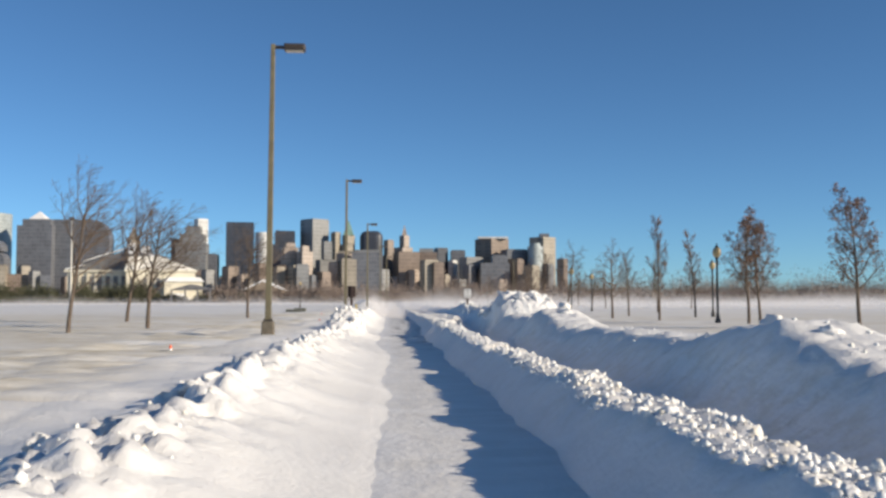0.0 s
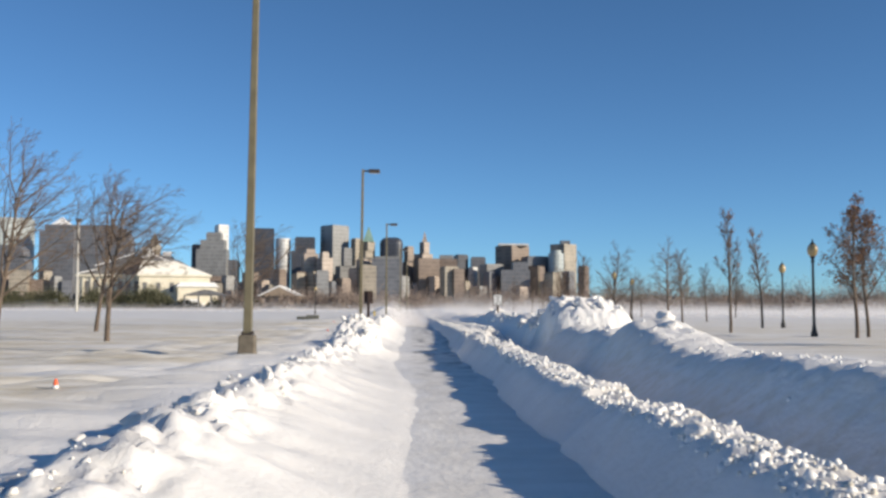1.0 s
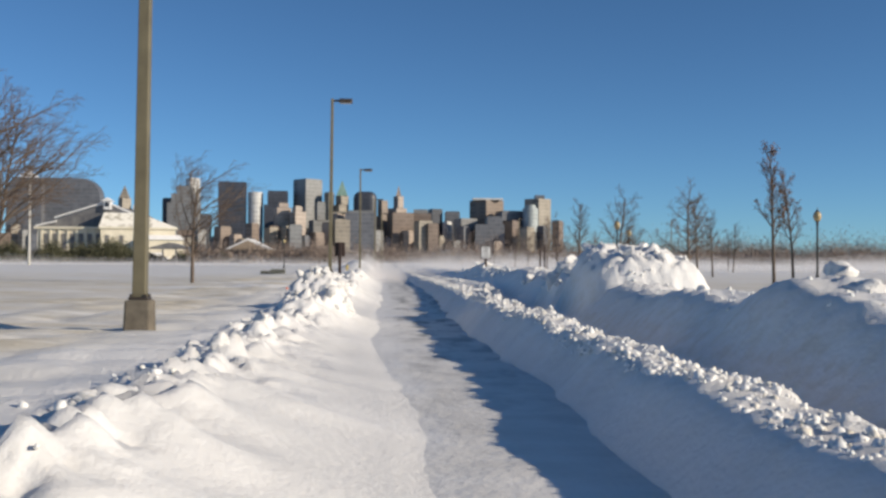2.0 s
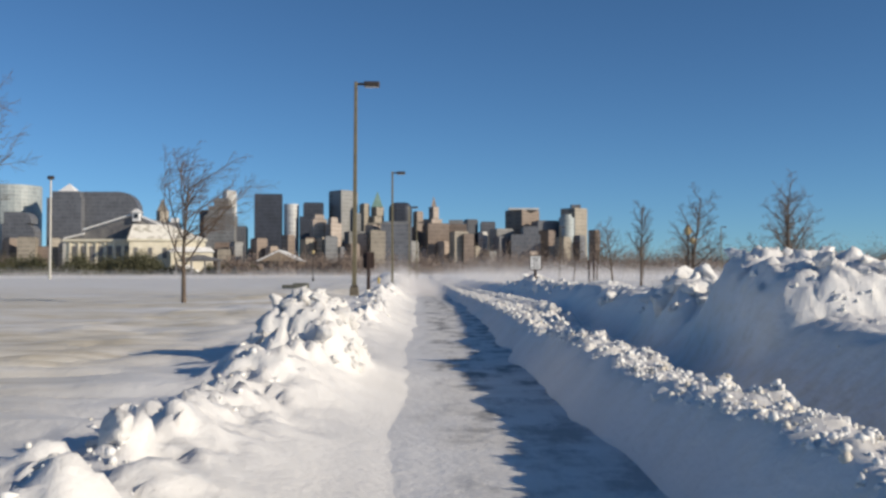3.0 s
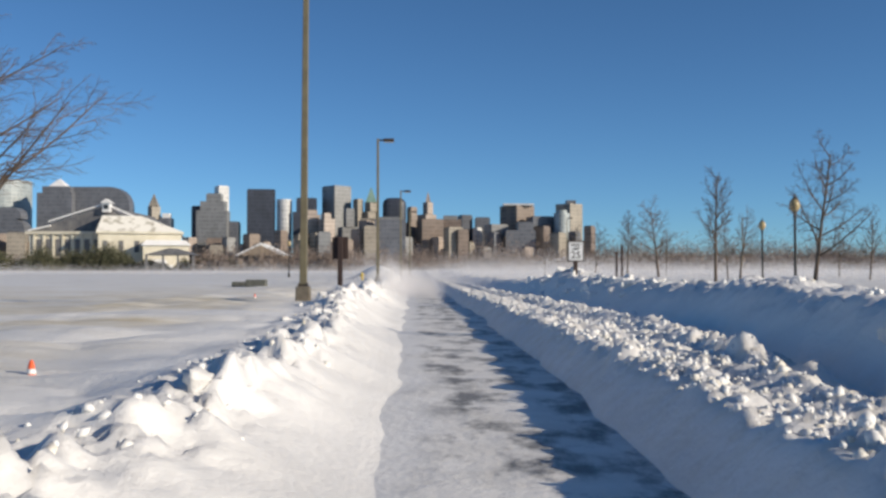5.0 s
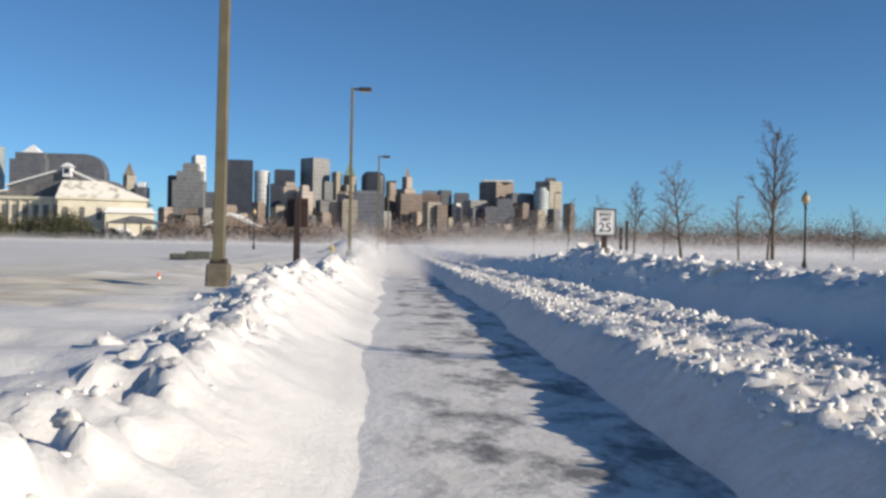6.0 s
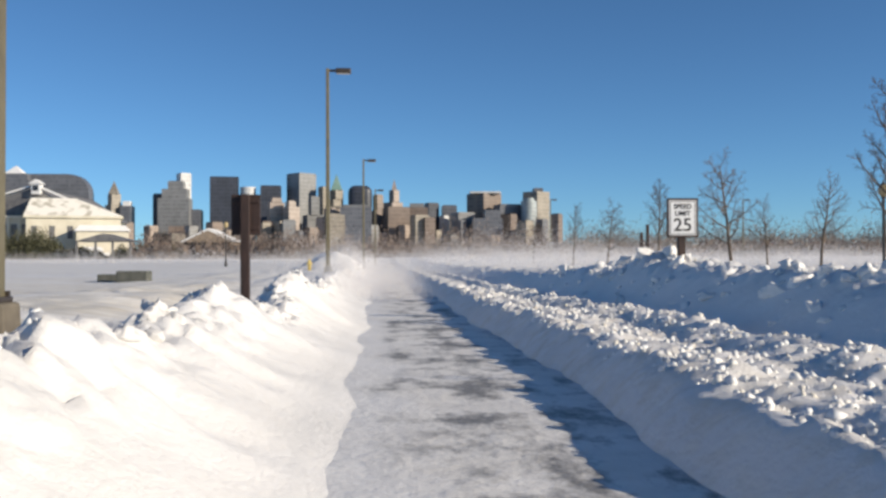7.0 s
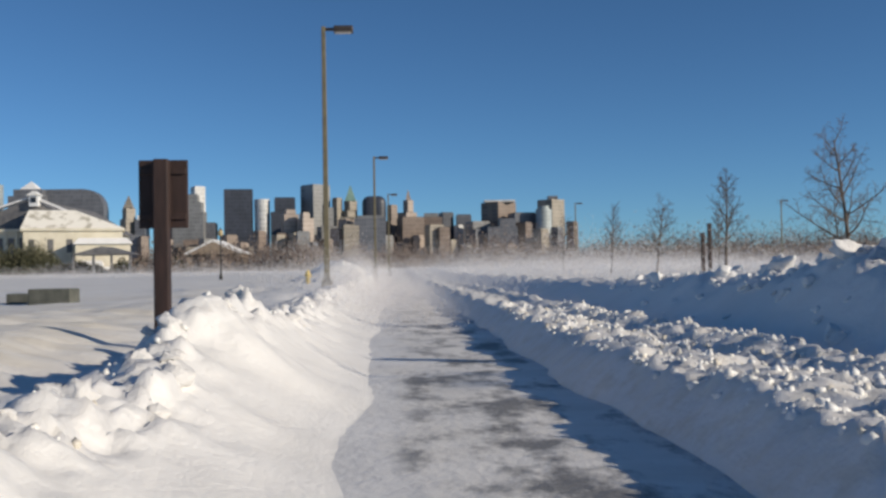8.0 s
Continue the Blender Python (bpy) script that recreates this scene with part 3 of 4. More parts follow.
def speed_sign(at):
    p = thing("speed_limit_sign", "white speed limit sign on a dark wooden post in a snowbank", "road sign", at)
    part("post", box(-0.075, 0.075, 0.03, 0.16, -1.2, 0.72, bevel=0.012), brown_mat, p, "dark brown wooden post")
    part("backboard", box(-0.325, 0.325, 0.0, 0.03, -0.03, 0.77, bevel=0.006), brown_mat, p, "dark brown backing board")
    face = part("sign_face", box(-0.28, 0.28, -0.006, 0.0, 0.015, 0.725, bevel=0.002), white_mat, p, "white sign sheet")
    rim = bmesh.new()
    for x0, x1, z0, z1 in ((-0.262, 0.262, 0.693, 0.707), (-0.262, 0.262, 0.033, 0.047), (-0.262, -0.248, 0.047, 0.693), (0.248, 0.262, 0.047, 0.693)):
        add_box(rim, x0, x1, -0.0085, -0.006, z0, z1)
    part("border", rim, black_mat, face, "thin black border line")
    letters("word", "SPEED", 0.135, (0, -0.0075, 0.555), black_mat, face, 1.0)
    letters("word", "LIMIT", 0.135, (0, -0.0075, 0.415), black_mat, face, 1.0)
    letters("number", "25", 0.37, (0, -0.0075, 0.105), black_mat, face, 1.05)
    return p


speed_sign((6.07, 73.78, 1.72))


def brown_sign(at):
    p = thing("park_sign", "dark brown wooden park sign on a thick post, back outward", "park sign", at)
    part("post", box(-0.1, 0.1, -0.16, 0.0, -0.8, 2.2, bevel=0.02), brown_mat, p)
    board = bmesh.new()
    add_box(board, -0.32, -0.005, 0.0, 0.05, 1.3, 2.2, bevel=0.012)
    add_box(board, 0.005, 0.32, 0.0, 0.05, 1.3, 2.2, bevel=0.012)
    part("board", board, brown_mat, p)
    for z in (1.45, 2.05):
        part("batten", box(-0.3, 0.3, -0.03, 0.0, z - 0.04, z + 0.04, bevel=0.006), brown_mat, p)
    return p


brown_sign((-3.02, 76.3, 0.53))


def traffic_cone(at, tilt):
    p = thing("traffic_cone", "small orange traffic cone half buried in the snow", "traffic cone", at, "orange cones in the field")
    p.rotation_euler = (radians(tilt), radians(tilt / 2), 0)
    part("cone", lathe([(0.13, -0.25), (0.1, -0.05), (0.055, 0.18), (0.03, 0.24), (0.02, 0.245)], 14), orange_mat, p, smooth=True)
    part("stripe", lathe([(0.098, 0.0), (0.078, 0.085)], 14), white_mat, p, "pale reflective band", smooth=True)
    return p


for px, py, tilt in ((-4.45, 19.7, 6), (-3.35, 46.2, -8), (-4.65, 65.5, 10)):
    traffic_cone((px, py, ground_at(px, py)), tilt).scale = (0.42, 0.42, 0.5)


def stone_block(at, w, turn):
    p = thing("stone_bench", "low dark stone bench slab showing above the snow", "bench", at, "stone benches in the field", turn)
    part("slab", box(-w / 2, w / 2, -0.3, 0.3, 0.0, 0.32, bevel=0.025), stone_mat, p)
    for sx in (-1, 1):
        part("support", box(sx * w * 0.3 - 0.12, sx * w * 0.3 + 0.12, -0.24, 0.24, -0.3, 0.16, bevel=0.02), stone_mat, p)
    return p


stone_block((-8.95, 87.6, ground_at(-8.95, 87.6) - 0.08), 1.0, 2)
stone_block((-8.05, 86.6, ground_at(-8.05, 86.6) - 0.05), 1.0, -3).scale = (1, 1, 1.25)


def hydrant(at):
    p = thing("hydrant", "yellow hydrant standing in the snow", "hydrant", at)
    part("barrel", lathe([(0.13, -0.2), (0.13, 0.5), (0.17, 0.52), (0.17, 0.58), (0.14, 0.6), (0.1, 0.72), (0.04, 0.78), (0.03, 0.84)], 12), yellow_mat, p, smooth=True)
    part("outlet", box(-0.24, 0.24, -0.055, 0.055, 0.38, 0.5, bevel=0.02), yellow_mat, p)
    return p


hydrant((-3.6, 103.6, ground_at(-3.6, 103.6))).scale = (0.7, 0.7, 0.7)
for px, py, tall in ((16.2, 111.6, 1.0), (15.65, 111.0, 0.82)):
    b = thing("wooden_post", "plain dark wooden post beside the path", "post", (px, py, ground_at(px, py)), "dark posts by the path")
    part("shaft", box(-0.09, 0.09, -0.09, 0.09, -0.4, 2.7, bevel=0.02), brown_mat, b)
    part("cap", box(-0.105, 0.105, -0.105, 0.105, 2.7, 2.76, bevel=0.015), brown_mat, b)
    b.scale = (1, 1, tall)


# ---- trees ----
def tube(verts, faces, pts, radii, sides):
    start = len(verts)
    for k, (p, r) in enumerate(zip(pts, radii)):
        d = (pts[min(k + 1, len(pts) - 1)] - pts[max(k - 1, 0)]).normalized()
        u = d.orthogonal().normalized()
        w = d.cross(u)
        for s in range(sides):
            a = 2 * math.pi * s / sides
            verts.append(p + (u * math.cos(a) + w * math.sin(a)) * r)
    for k in range(len(pts) - 1):
        for s in range(sides):
            a, b = start + k * sides + s, start + k * sides + (s + 1) % sides
            faces.append((a, b, b + sides, a + sides))


def grow(rng, base, way, length, radius, level, form, wood, twigs, leaves):
    """A limb that bends with the wind and bears smaller limbs."""
    wind, spread, limb, bare, leafy, deep = form
    steps = (8, 6, 4, 2, 1)[level]
    pts, d, p = [base.copy()], way.normalized(), base.copy()
    for k in range(steps):
        push = wind * (0.008, 0.1, 0.2, 0.28, 0.3)[level]
        stir = 0.03 if level == 0 else 0.07
        d = (d + Vector((rng.gauss(0, stir), rng.gauss(0, stir), (0.02, 0.09, 0.07, 0.04, 0.02)[level])) + push).normalized()
        p = p + d * (length / steps)
        pts.append(p.copy())
    tip = 0.2 if level == 0 else 0.3
    radii = [radius * (1 - (1 - tip) * k / steps) for k in range(steps + 1)]
    tube(*(wood if level < 2 else twigs), pts, radii, (8, 5, 3, 3, 3)[level])
    if level >= deep:
        if leafy and rng.random() < leafy:
            for _ in range(2):
                c, s = pts[-1] + Vector((rng.gauss(0, 0.05), rng.gauss(0, 0.05), rng.gauss(0, 0.05))), 0.045
                k = len(leaves[0])
                e = [Vector((rng.uniform(-1, 1), rng.uniform(-1, 1), rng.uniform(-1, 1))) * s for _ in range(3)]
                leaves[0].extend([c + e[0], c + e[1], c - e[0], c + e[2]])
                leaves[1].append((k, k + 1, k + 2, k + 3))
        return
    count = (rng.randint(16, 19), rng.randint(7, 8), rng.randint(5, 7), rng.randint(4, 6))[level]
    first = (bare, 0.22, 0.2, 0.2)[level]
    turn = rng.uniform(0, 6.28)
    for n in range(count):
        f = first + (1 - first) * (n + rng.random() * 0.6) / count
        k = min(int(f * steps), steps - 1)
        at = pts[k].lerp(pts[k + 1], f * steps - k)
        axis = (pts[k + 1] - pts[k]).normalized()
        turn += 2.4 + rng.uniform(-0.4, 0.4)
        u = axis.orthogonal().normalized()
        out = u * math.cos(turn) + axis.cross(u) * math.sin(turn)
        lean = rng.uniform(0.6, 1.0) * spread
        shape = (1.2 - 0.8 * f) if level == 0 else (1.0 - 0.5 * f)
        grow(rng, at, axis * math.cos(lean) + out * math.sin(lean), length * (limb, 0.5, 0.5, 0.55)[level] * shape * rng.uniform(0.7, 1.2),
             max(radius * (0.42, 0.5, 0.55, 0.7)[level] * (1.15 - 0.6 * f), 0.0032), level + 1, form, wood, twigs, leaves)


def tree(label, at, tall, thick, wind, seed, leafy=0.0, spread=1.0, limb=0.45, bare=0.33, group="bare young trees", deep=4):
    rng = random.Random(seed)
    p = thing("tree", label, "tree", at, group)
    wood, twigs, leaves = ([], []), ([], []), ([], [])
    grow(rng, Vector((0, 0, -0.3)), Vector((0.01, 0, 1)), tall, thick, 0, (Vector(wind), spread, limb, bare, leafy, deep), wood, twigs, leaves)
    raw("trunk", wood[0], wood[1], bark_mat, p, smooth=True)
    raw("crown", twigs[0], twigs[1], twig_mat, p, "fine bare twigs")
    if leaves[0]:
        raw("leaves", leaves[0], leaves[1], leaf_mat, p, "withered brown leaves")
    return p


WIND_TREE = "bare young tree with its twigs streaming in the wind"
SLIM_TREE = "slim bare young tree standing in the snow"
LEAFY_TREE = "young tree that keeps a few withered brown leaves"
left_a = tree(WIND_TREE, (-8.11, 55.12, ground_at(-8.11, 55.12)), 4.5, 0.09, (1.25, 0.1, 0.0), 5, spread=1.1, limb=0.8, bare=0.28)
left_b = tree(WIND_TREE, (-10.8, 32.7, ground_at(-10.8, 32.7)), 5.0, 0.085, (0.9, 0.1, 0.0), 8, spread=0.95, limb=0.6, bare=0.3)
copy_thing(left_a, pose(-9.12, 36.6, ground_at(-9.12, 36.6), 0, 0, 25)).scale = (1.0, 1.0, 0.95)
copy_thing(left_b, pose(-12.2, 45.0, ground_at(-12.2, 45.0), 0, 0, -30)).scale = (1.05, 1.05, 1.08)
slim_a = tree(SLIM_TREE, (12.75, 78.0, ground_at(12.75, 78.0)), 5.2, 0.085, (0.12, 0, 0.05), 21, spread=0.95, limb=0.3, bare=0.4)
slim_b = tree(SLIM_TREE, (12.8, 68.2, ground_at(12.8, 68.2)), 5.0, 0.09, (0.1, 0, 0.0), 22, spread=1.25, limb=0.42, bare=0.33)
leafy_a = tree(LEAFY_TREE, (14.5, 50.5, ground_at(14.5, 50.5)), 5.5, 0.08, (0.1, 0, 0.12), 31, leafy=0.08, spread=0.75, limb=0.26, bare=0.4)
leafy_b = tree(LEAFY_TREE, (15.6, 40.6, ground_at(15.6, 40.6)), 4.8, 0.08, (0.1, 0, 0.02), 32, leafy=0.25, spread=1.1, limb=0.38, bare=0.3)
far_a = tree(SLIM_TREE, (16.2, 134.0, ground_at(16.2, 134.0)), 5.2, 0.085, (0.12, 0, 0.05), 23, spread=0.95, limb=0.32, bare=0.38, deep=3)
far_b = tree(SLIM_TREE, (15.5, 150.0, ground_at(15.5, 150.0)), 5.0, 0.09, (0.1, 0, 0.0), 24, spread=1.2, limb=0.42, bare=0.33, deep=3)
COPIES = ((leafy_b, 16.5, 41.6, 40, 0.95), (leafy_b, 15.7, 31.0, 120, 0.95), (leafy_a, 19.9, 61.0, 60, 1.0), (slim_b, 13.8, 58.3, 80, 0.92),
          (slim_a, 16.8, 66.0, 150, 0.9), (slim_b, 14.0, 92.0, 200, 0.95), (slim_a, 15.9, 108.5, 250, 1.0), (slim_b, 15.5, 119.0, 20, 0.9),
          (far_b, 21.5, 100.0, 310, 0.95), (slim_a, 24.0, 84.0, 110, 0.9), (far_b, 28.0, 122.0, 170, 1.0),
          (far_a, 36.0, 112.0, 30, 1.0), (far_a, 30.0, 150.0, 95, 1.05), (far_b, 44.0, 135.0, 10, 1.0))
for src, px, py, turn, size in COPIES:
    copy_thing(src, pose(px, py, ground_at(px, py), 0, 0, turn)).scale = (size,) * 3


# ---- the terminal building across the field ----
def gable(x0, x1, y0, y1, z0, z1, peak=None, hip=0.0):
    """A pitched roof whose ridge runs along y."""
    bm, mid = bmesh.new(), peak if peak is not None else (x0 + x1) / 2
    v = [bm.verts.new(c) for c in ((x0, y0, z0), (x1, y0, z0), (x1, y1, z0), (x0, y1, z0), (mid, y0 + hip, z1), (mid, y1 - hip, z1))]
    for f in ((0, 1, 4), (1, 2, 5, 4), (2, 3, 5), (3, 0, 4, 5), (3, 2, 1, 0)):
        bm.faces.new([v[k] for k in f])
    return bm


roof_mat = varied("patchy_roof_snow", [(0.36, (0.42, 0.39, 0.32)), (0.5, (0.78, 0.75, 0.68))], 0.6, 0.75, distance=0.05)
terminal = thing("terminal_building", "long cream stone terminal building with snow on its roofs", "building")
part("wall", box(-75, -55, 226, 262, 0.5, 9.0), cream_mat, terminal, "cream stone wall")
part("cornice", box(-75.6, -54.4, 225.4, 262.6, 9.0, 9.5), cream_mat, terminal)
part("roof", gable(-76, -53, 228, 262, 9.5, 14.6, -61.0, 0.0), slate_mat, terminal, "dark slate gable roof")
for x0, x1, z0, z1 in ((-76, -71.6, 9.6, 10.6), (-72, -61.9, 11.4, 14.6), (-54.4, -59.6, 12.0, 14.3)):
    bm = bmesh.new()
    a = [bm.verts.new(c) for c in ((x0, 227.6, z0), (x1, 227.6, z1), (x1, 227.6, z1 + 0.32), (x0, 227.6, z0 + 0.32), (x0, 229, z0), (x1, 229, z1), (x1, 229, z1 + 0.32), (x0, 229, z0 + 0.32))]
    for f in ((0, 1, 2, 3), (7, 6, 5, 4), (0, 4, 5, 1), (1, 5, 6, 2), (2, 6, 7, 3), (3, 7, 4, 0)):
        bm.faces.new([a[k] for k in f])
    part("roof_edge", bm, snow_mat, terminal, "snow along the gable edge")
cup = part("cupola", box(-61.3, -59.8, 227, 228.6, 13.4, 15.2), white_mat, terminal, "small white cupola")
part("cupola_roof", gable(-61.7, -59.4, 226.7, 228.9, 15.2, 16.0), snow_mat, cup)
part("cupola_window", box(-61.0, -60.1, 226.9, 227.0, 14.0, 14.9), dark_glass_mat, cup)
part("wing_wall", box(-61.8, -46.4, 224, 232, 0.5, 9.0, turn=16), cream_mat, terminal, "sunlit cream side wing")
part("wing_cornice", box(-62.2, -46.0, 223.6, 232.4, 9.0, 9.4, turn=16), cream_mat, terminal)
bm = box(-62.2, -46.0, 223.6, 232.4, 9.4, 12.6, turn=16, taper=0.45)
for v in bm.verts:
    if v.co.z > 11:
        v.co.x -= 3.6
part("wing_roof", bm, roof_mat, terminal, "snow-covered roof")
part("porch", box(-52.0, -43.6, 220.0, 226.0, 0.5, 6.6, turn=16), cream_mat, terminal, "low sunlit porch")
part("porch_roof", box(-52.4, -43.2, 219.6, 226.4, 6.6, 7.6, turn=16, taper=0.8), snow_mat, terminal, "snow-covered roof")
for k in range(7):
    x = -73.6 + 1.85 * k
    part("window", box(x, x + 1.0, 225.85, 226.0, 4.6, 8.0, bevel=0.05), slate_mat, terminal, "tall grey window")
    part("pilaster", box(x - 0.62, x - 0.22, 225.7, 226.0, 1.0, 9.0), cream_mat, terminal)
spin = Matrix.Rotation(radians(16), 3, "Z")
for k in range(5):
    bm = box(-6.9 + 2.9 * k, -6.0 + 2.9 * k, -4.06, -4.0, 5.4, 7.6)
    for v in bm.verts:
        p = spin @ Vector((v.co.x, v.co.y, 0))
        v.co.x, v.co.y = -54.1 + p.x, 228 + p.y
    part("window", bm, slate_mat, terminal, "grey window")

tan_mat = varied("tan_brick", [(0.3, (0.24, 0.18, 0.13)), (0.7, (0.34, 0.27, 0.2))], 0.8, 0.85)
pavilion = thing("pavilion", "small pale pavilion with a snowy gable roof", "building")
part("wall", box(-32.4, -24.2, 215, 224, 0.8, 4.6), tan_mat, pavilion)
part("roof", gable(-33.0, -23.6, 214.4, 224.6, 4.6, 6.9), snow_mat, pavilion)
part("pediment", gable(-32.2, -24.4, 214.25, 214.39, 4.62, 6.5), tan_mat, pavilion)
for k in range(4):
    part("opening", box(-31.4 + 1.9 * k, -30.3 + 1.9 * k, 214.9, 215.0, 1.5, 4.0), dark_glass_mat, pavilion)

shelter = thing("shelter", "low dark open shelter beside the terminal", "shelter")
part("roof", gable(-45.5, -37.0, 200, 206, 4.4, 5.6), slate_mat, shelter)
for x in (-45.2, -42.4, -39.9, -37.3):
    part("post", box(x - 0.15, x + 0.15, 200.2, 200.5, 0.8, 4.4), slate_mat, shelter)

def van(at, turn):
    p = thing("parked_van", "white parked van half buried in drifted snow", "van", at, turn=turn)
    part("body", box(-2.3, 2.3, -0.95, 0.95, 0.35, 1.25, bevel=0.12), white_mat, p)
    part("cabin", box(-2.1, 1.3, -0.88, 0.88, 1.25, 2.0, bevel=0.16, taper=0.9), white_mat, p)
    part("roof_snow", box(-1.95, 1.15, -0.84, 0.84, 1.98, 2.25, bevel=0.1, taper=0.85), snow_mat, p, "layer of snow")
    part("rear_window", box(-2.16, -2.08, -0.6, 0.6, 1.4, 1.8, bevel=0.02), dark_glass_mat, p)
    for sx in (-1.4, 1.4):
        for sy in (-0.9, 0.9):
            bm = lathe([(0.34, -0.1), (0.36, 0.0), (0.34, 0.1)], 14)
            bmesh.ops.rotate(bm, verts=bm.verts, matrix=Matrix.Rotation(radians(90), 3, "X"))
            bmesh.ops.translate(bm, verts=bm.verts, vec=(sx, sy, 0.36))
            part("wheel", bm, black_mat, p)
    return p


van((-47.0, 216.0, ground_at(-47.0, 216.0) - 0.25), 15)

# distant lamp pole: pale tapering shaft with a dark lamp head
lamp_pole = thing("lamp_pole", "tall pale pole in front of the trees", "pole", (-50.3, 153.3, 0.6))
part("pole", lathe([(0.2, 0), (0.16, 5), (0.12, 14.0), (0.12, 14.1)], 10), varied("pale_metal", [(0.3, (0.4, 0.38, 0.34)), (0.7, (0.5, 0.48, 0.44))], 2, 0.5, 0.3), lamp_pole)
part("lamp_head", box(-0.4, 0.4, -0.3, 0.3, 14.1, 14.6, bevel=0.08), head_mat, lamp_pole)


# ---- scrub and evergreens on the far edge ----
def thicket(name, label, mat, spots, blades, leaf, seed, tall=7):
    """Many thin upright strokes in uneven clumps."""
    rng = random.Random(seed)
    verts, faces = [], []
    floor = height([s[0] for s in spots], [s[1] for s in spots]) - 0.2
    for (x, y, w, h), z in zip(spots, floor):
        for _ in range(blades):
            a, r = rng.uniform(0, 6.28), w * math.sqrt(rng.random())
            bx, by = x + r * math.cos(a), y + 0.4 * r * math.sin(a)
            top = h * (1 - 0.75 * (r / w) ** 2) * rng.uniform(0.45, 1.0)
            zc = z + top * rng.random() ** 1.1
            lx, ly = rng.gauss(0.1, 0.35) * leaf * 4, rng.gauss(0, 0.3) * leaf * 4
            lz = leaf * rng.uniform(1.2, tall)
            k, t = len(verts), rng.uniform(0, 3.14)
            ux, uy = leaf * math.cos(t), leaf * math.sin(t)
            verts += [(bx - ux, by - uy, zc), (bx + ux, by + uy, zc), (bx + lx, by + ly, zc + lz)]
            faces.append((k, k + 1, k + 2))
    ob = raw(name, verts, faces, mat)
    return tagged(ob, label, "shrubs", kind="stuff")


rng = random.Random(4)
green = [(rng.uniform(-95, -50), rng.uniform(204, 211), rng.uniform(2.2, 4.0), rng.uniform(3.6, 6.0)) for _ in range(46)]
green += [(rng.uniform(-50, -30), rng.uniform(206, 212), rng.uniform(1.4, 2.6), rng.uniform(1.8, 3.0)) for _ in range(14)]
thicket("evergreen_hedge", "dark evergreen bushes in front of the terminal", green_mat, green, 2300, 0.12, 1, 3)
scrub = [(rng.uniform(-34, 22), rng.uniform(225, 300), rng.uniform(2, 5), rng.uniform(4, 7.5)) for _ in range(110)]
scrub += [(rng.uniform(15, 240), rng.uniform(220, 330), rng.uniform(2.5, 6), rng.uniform(5.5, 11.5)) for _ in range(460)]
scrub += [(rng.uniform(60, 330), rng.uniform(300, 400), rng.uniform(5, 10), rng.uniform(9, 15)) for _ in range(200)]
scrub += [(rng.uniform(14, 240), rng.uniform(214, 245), rng.uniform(3.5, 7), rng.uniform(3.0, 5.5)) for _ in range(270)]
scrub += [(rng.uniform(-37, -10), rng.uniform(203, 210), rng.uniform(1.6, 3.4), rng.uniform(3.0, 6.5)) for _ in range(30)]
scrub += [(rng.uniform(-140, -70), rng.uniform(215, 260), rng.uniform(2, 5), rng.uniform(3, 6)) for _ in range(50)]
scrub += [(rng.uniform(-42, -12), rng.uniform(222, 240), rng.uniform(2.0, 4.5), rng.uniform(4.0, 7.5)) for _ in range(50)]
thicket("bare_thicket", "brown leafless thicket along the far edge of the field", scrub_mat, scrub, 410, 0.105, 2, 5)


# ---- the far shore: towers across the water ----
# wall and window colours lightened, slate blued, to imitate haze over the city
F = {
    "navy": facade("navy_glass_tower", (0.06, 0.068, 0.09), (0.046, 0.054, 0.076), 8, 6, 0.3),
    "slate": facade("slate_tower", (0.165, 0.172, 0.192), (0.14, 0.148, 0.17), 8, 5, 0.35),
    "grey": facade("grey_tower", (0.26, 0.262, 0.262), (0.21, 0.216, 0.225), 8, 5, 0.4),
    "tan": facade("tan_tower", (0.33, 0.29, 0.235), (0.265, 0.236, 0.195), 8, 5, 0.45),
    "brown": facade("brown_tower", (0.235, 0.18, 0.145), (0.195, 0.15, 0.124), 8, 5, 0.4),
    "white": facade("white_tower", (0.62, 0.62, 0.61), (0.54, 0.55, 0.56), 9, 7, 0.45),
    "pink": facade("pink_stone_tower", (0.41, 0.335, 0.285), (0.33, 0.275, 0.238), 8, 5, 0.45),
    "glass": facade("pale_glass_tower", (0.42, 0.46, 0.465), (0.34, 0.385, 0.395), 8, 4, 0.3),
}
copper_mat = varied("green_copper", [(0.3, (0.16, 0.27, 0.23)), (0.7, (0.24, 0.36, 0.30))], 0.1, 0.6)
FAR = 2000.0


def prism(x0, x1, y0, depth, z0, z1, turn=0.0, top=1.0):
    """An upright block seen from x0 to x1; turn (degrees) shows more of its side."""
    if not turn:
        return box(x0, x1, y0, y0 + depth, z0, z1, taper=top)
    a, w = radians(abs(turn)), x1 - x0
    side = w / (math.cos(a) + math.sin(a))
    return box((x0 + x1) / 2 - side / 2, (x0 + x1) / 2 + side / 2, y0 + w / 2 - side / 2, y0 + w / 2 + side / 2, z0, z1, taper=top, turn=turn)


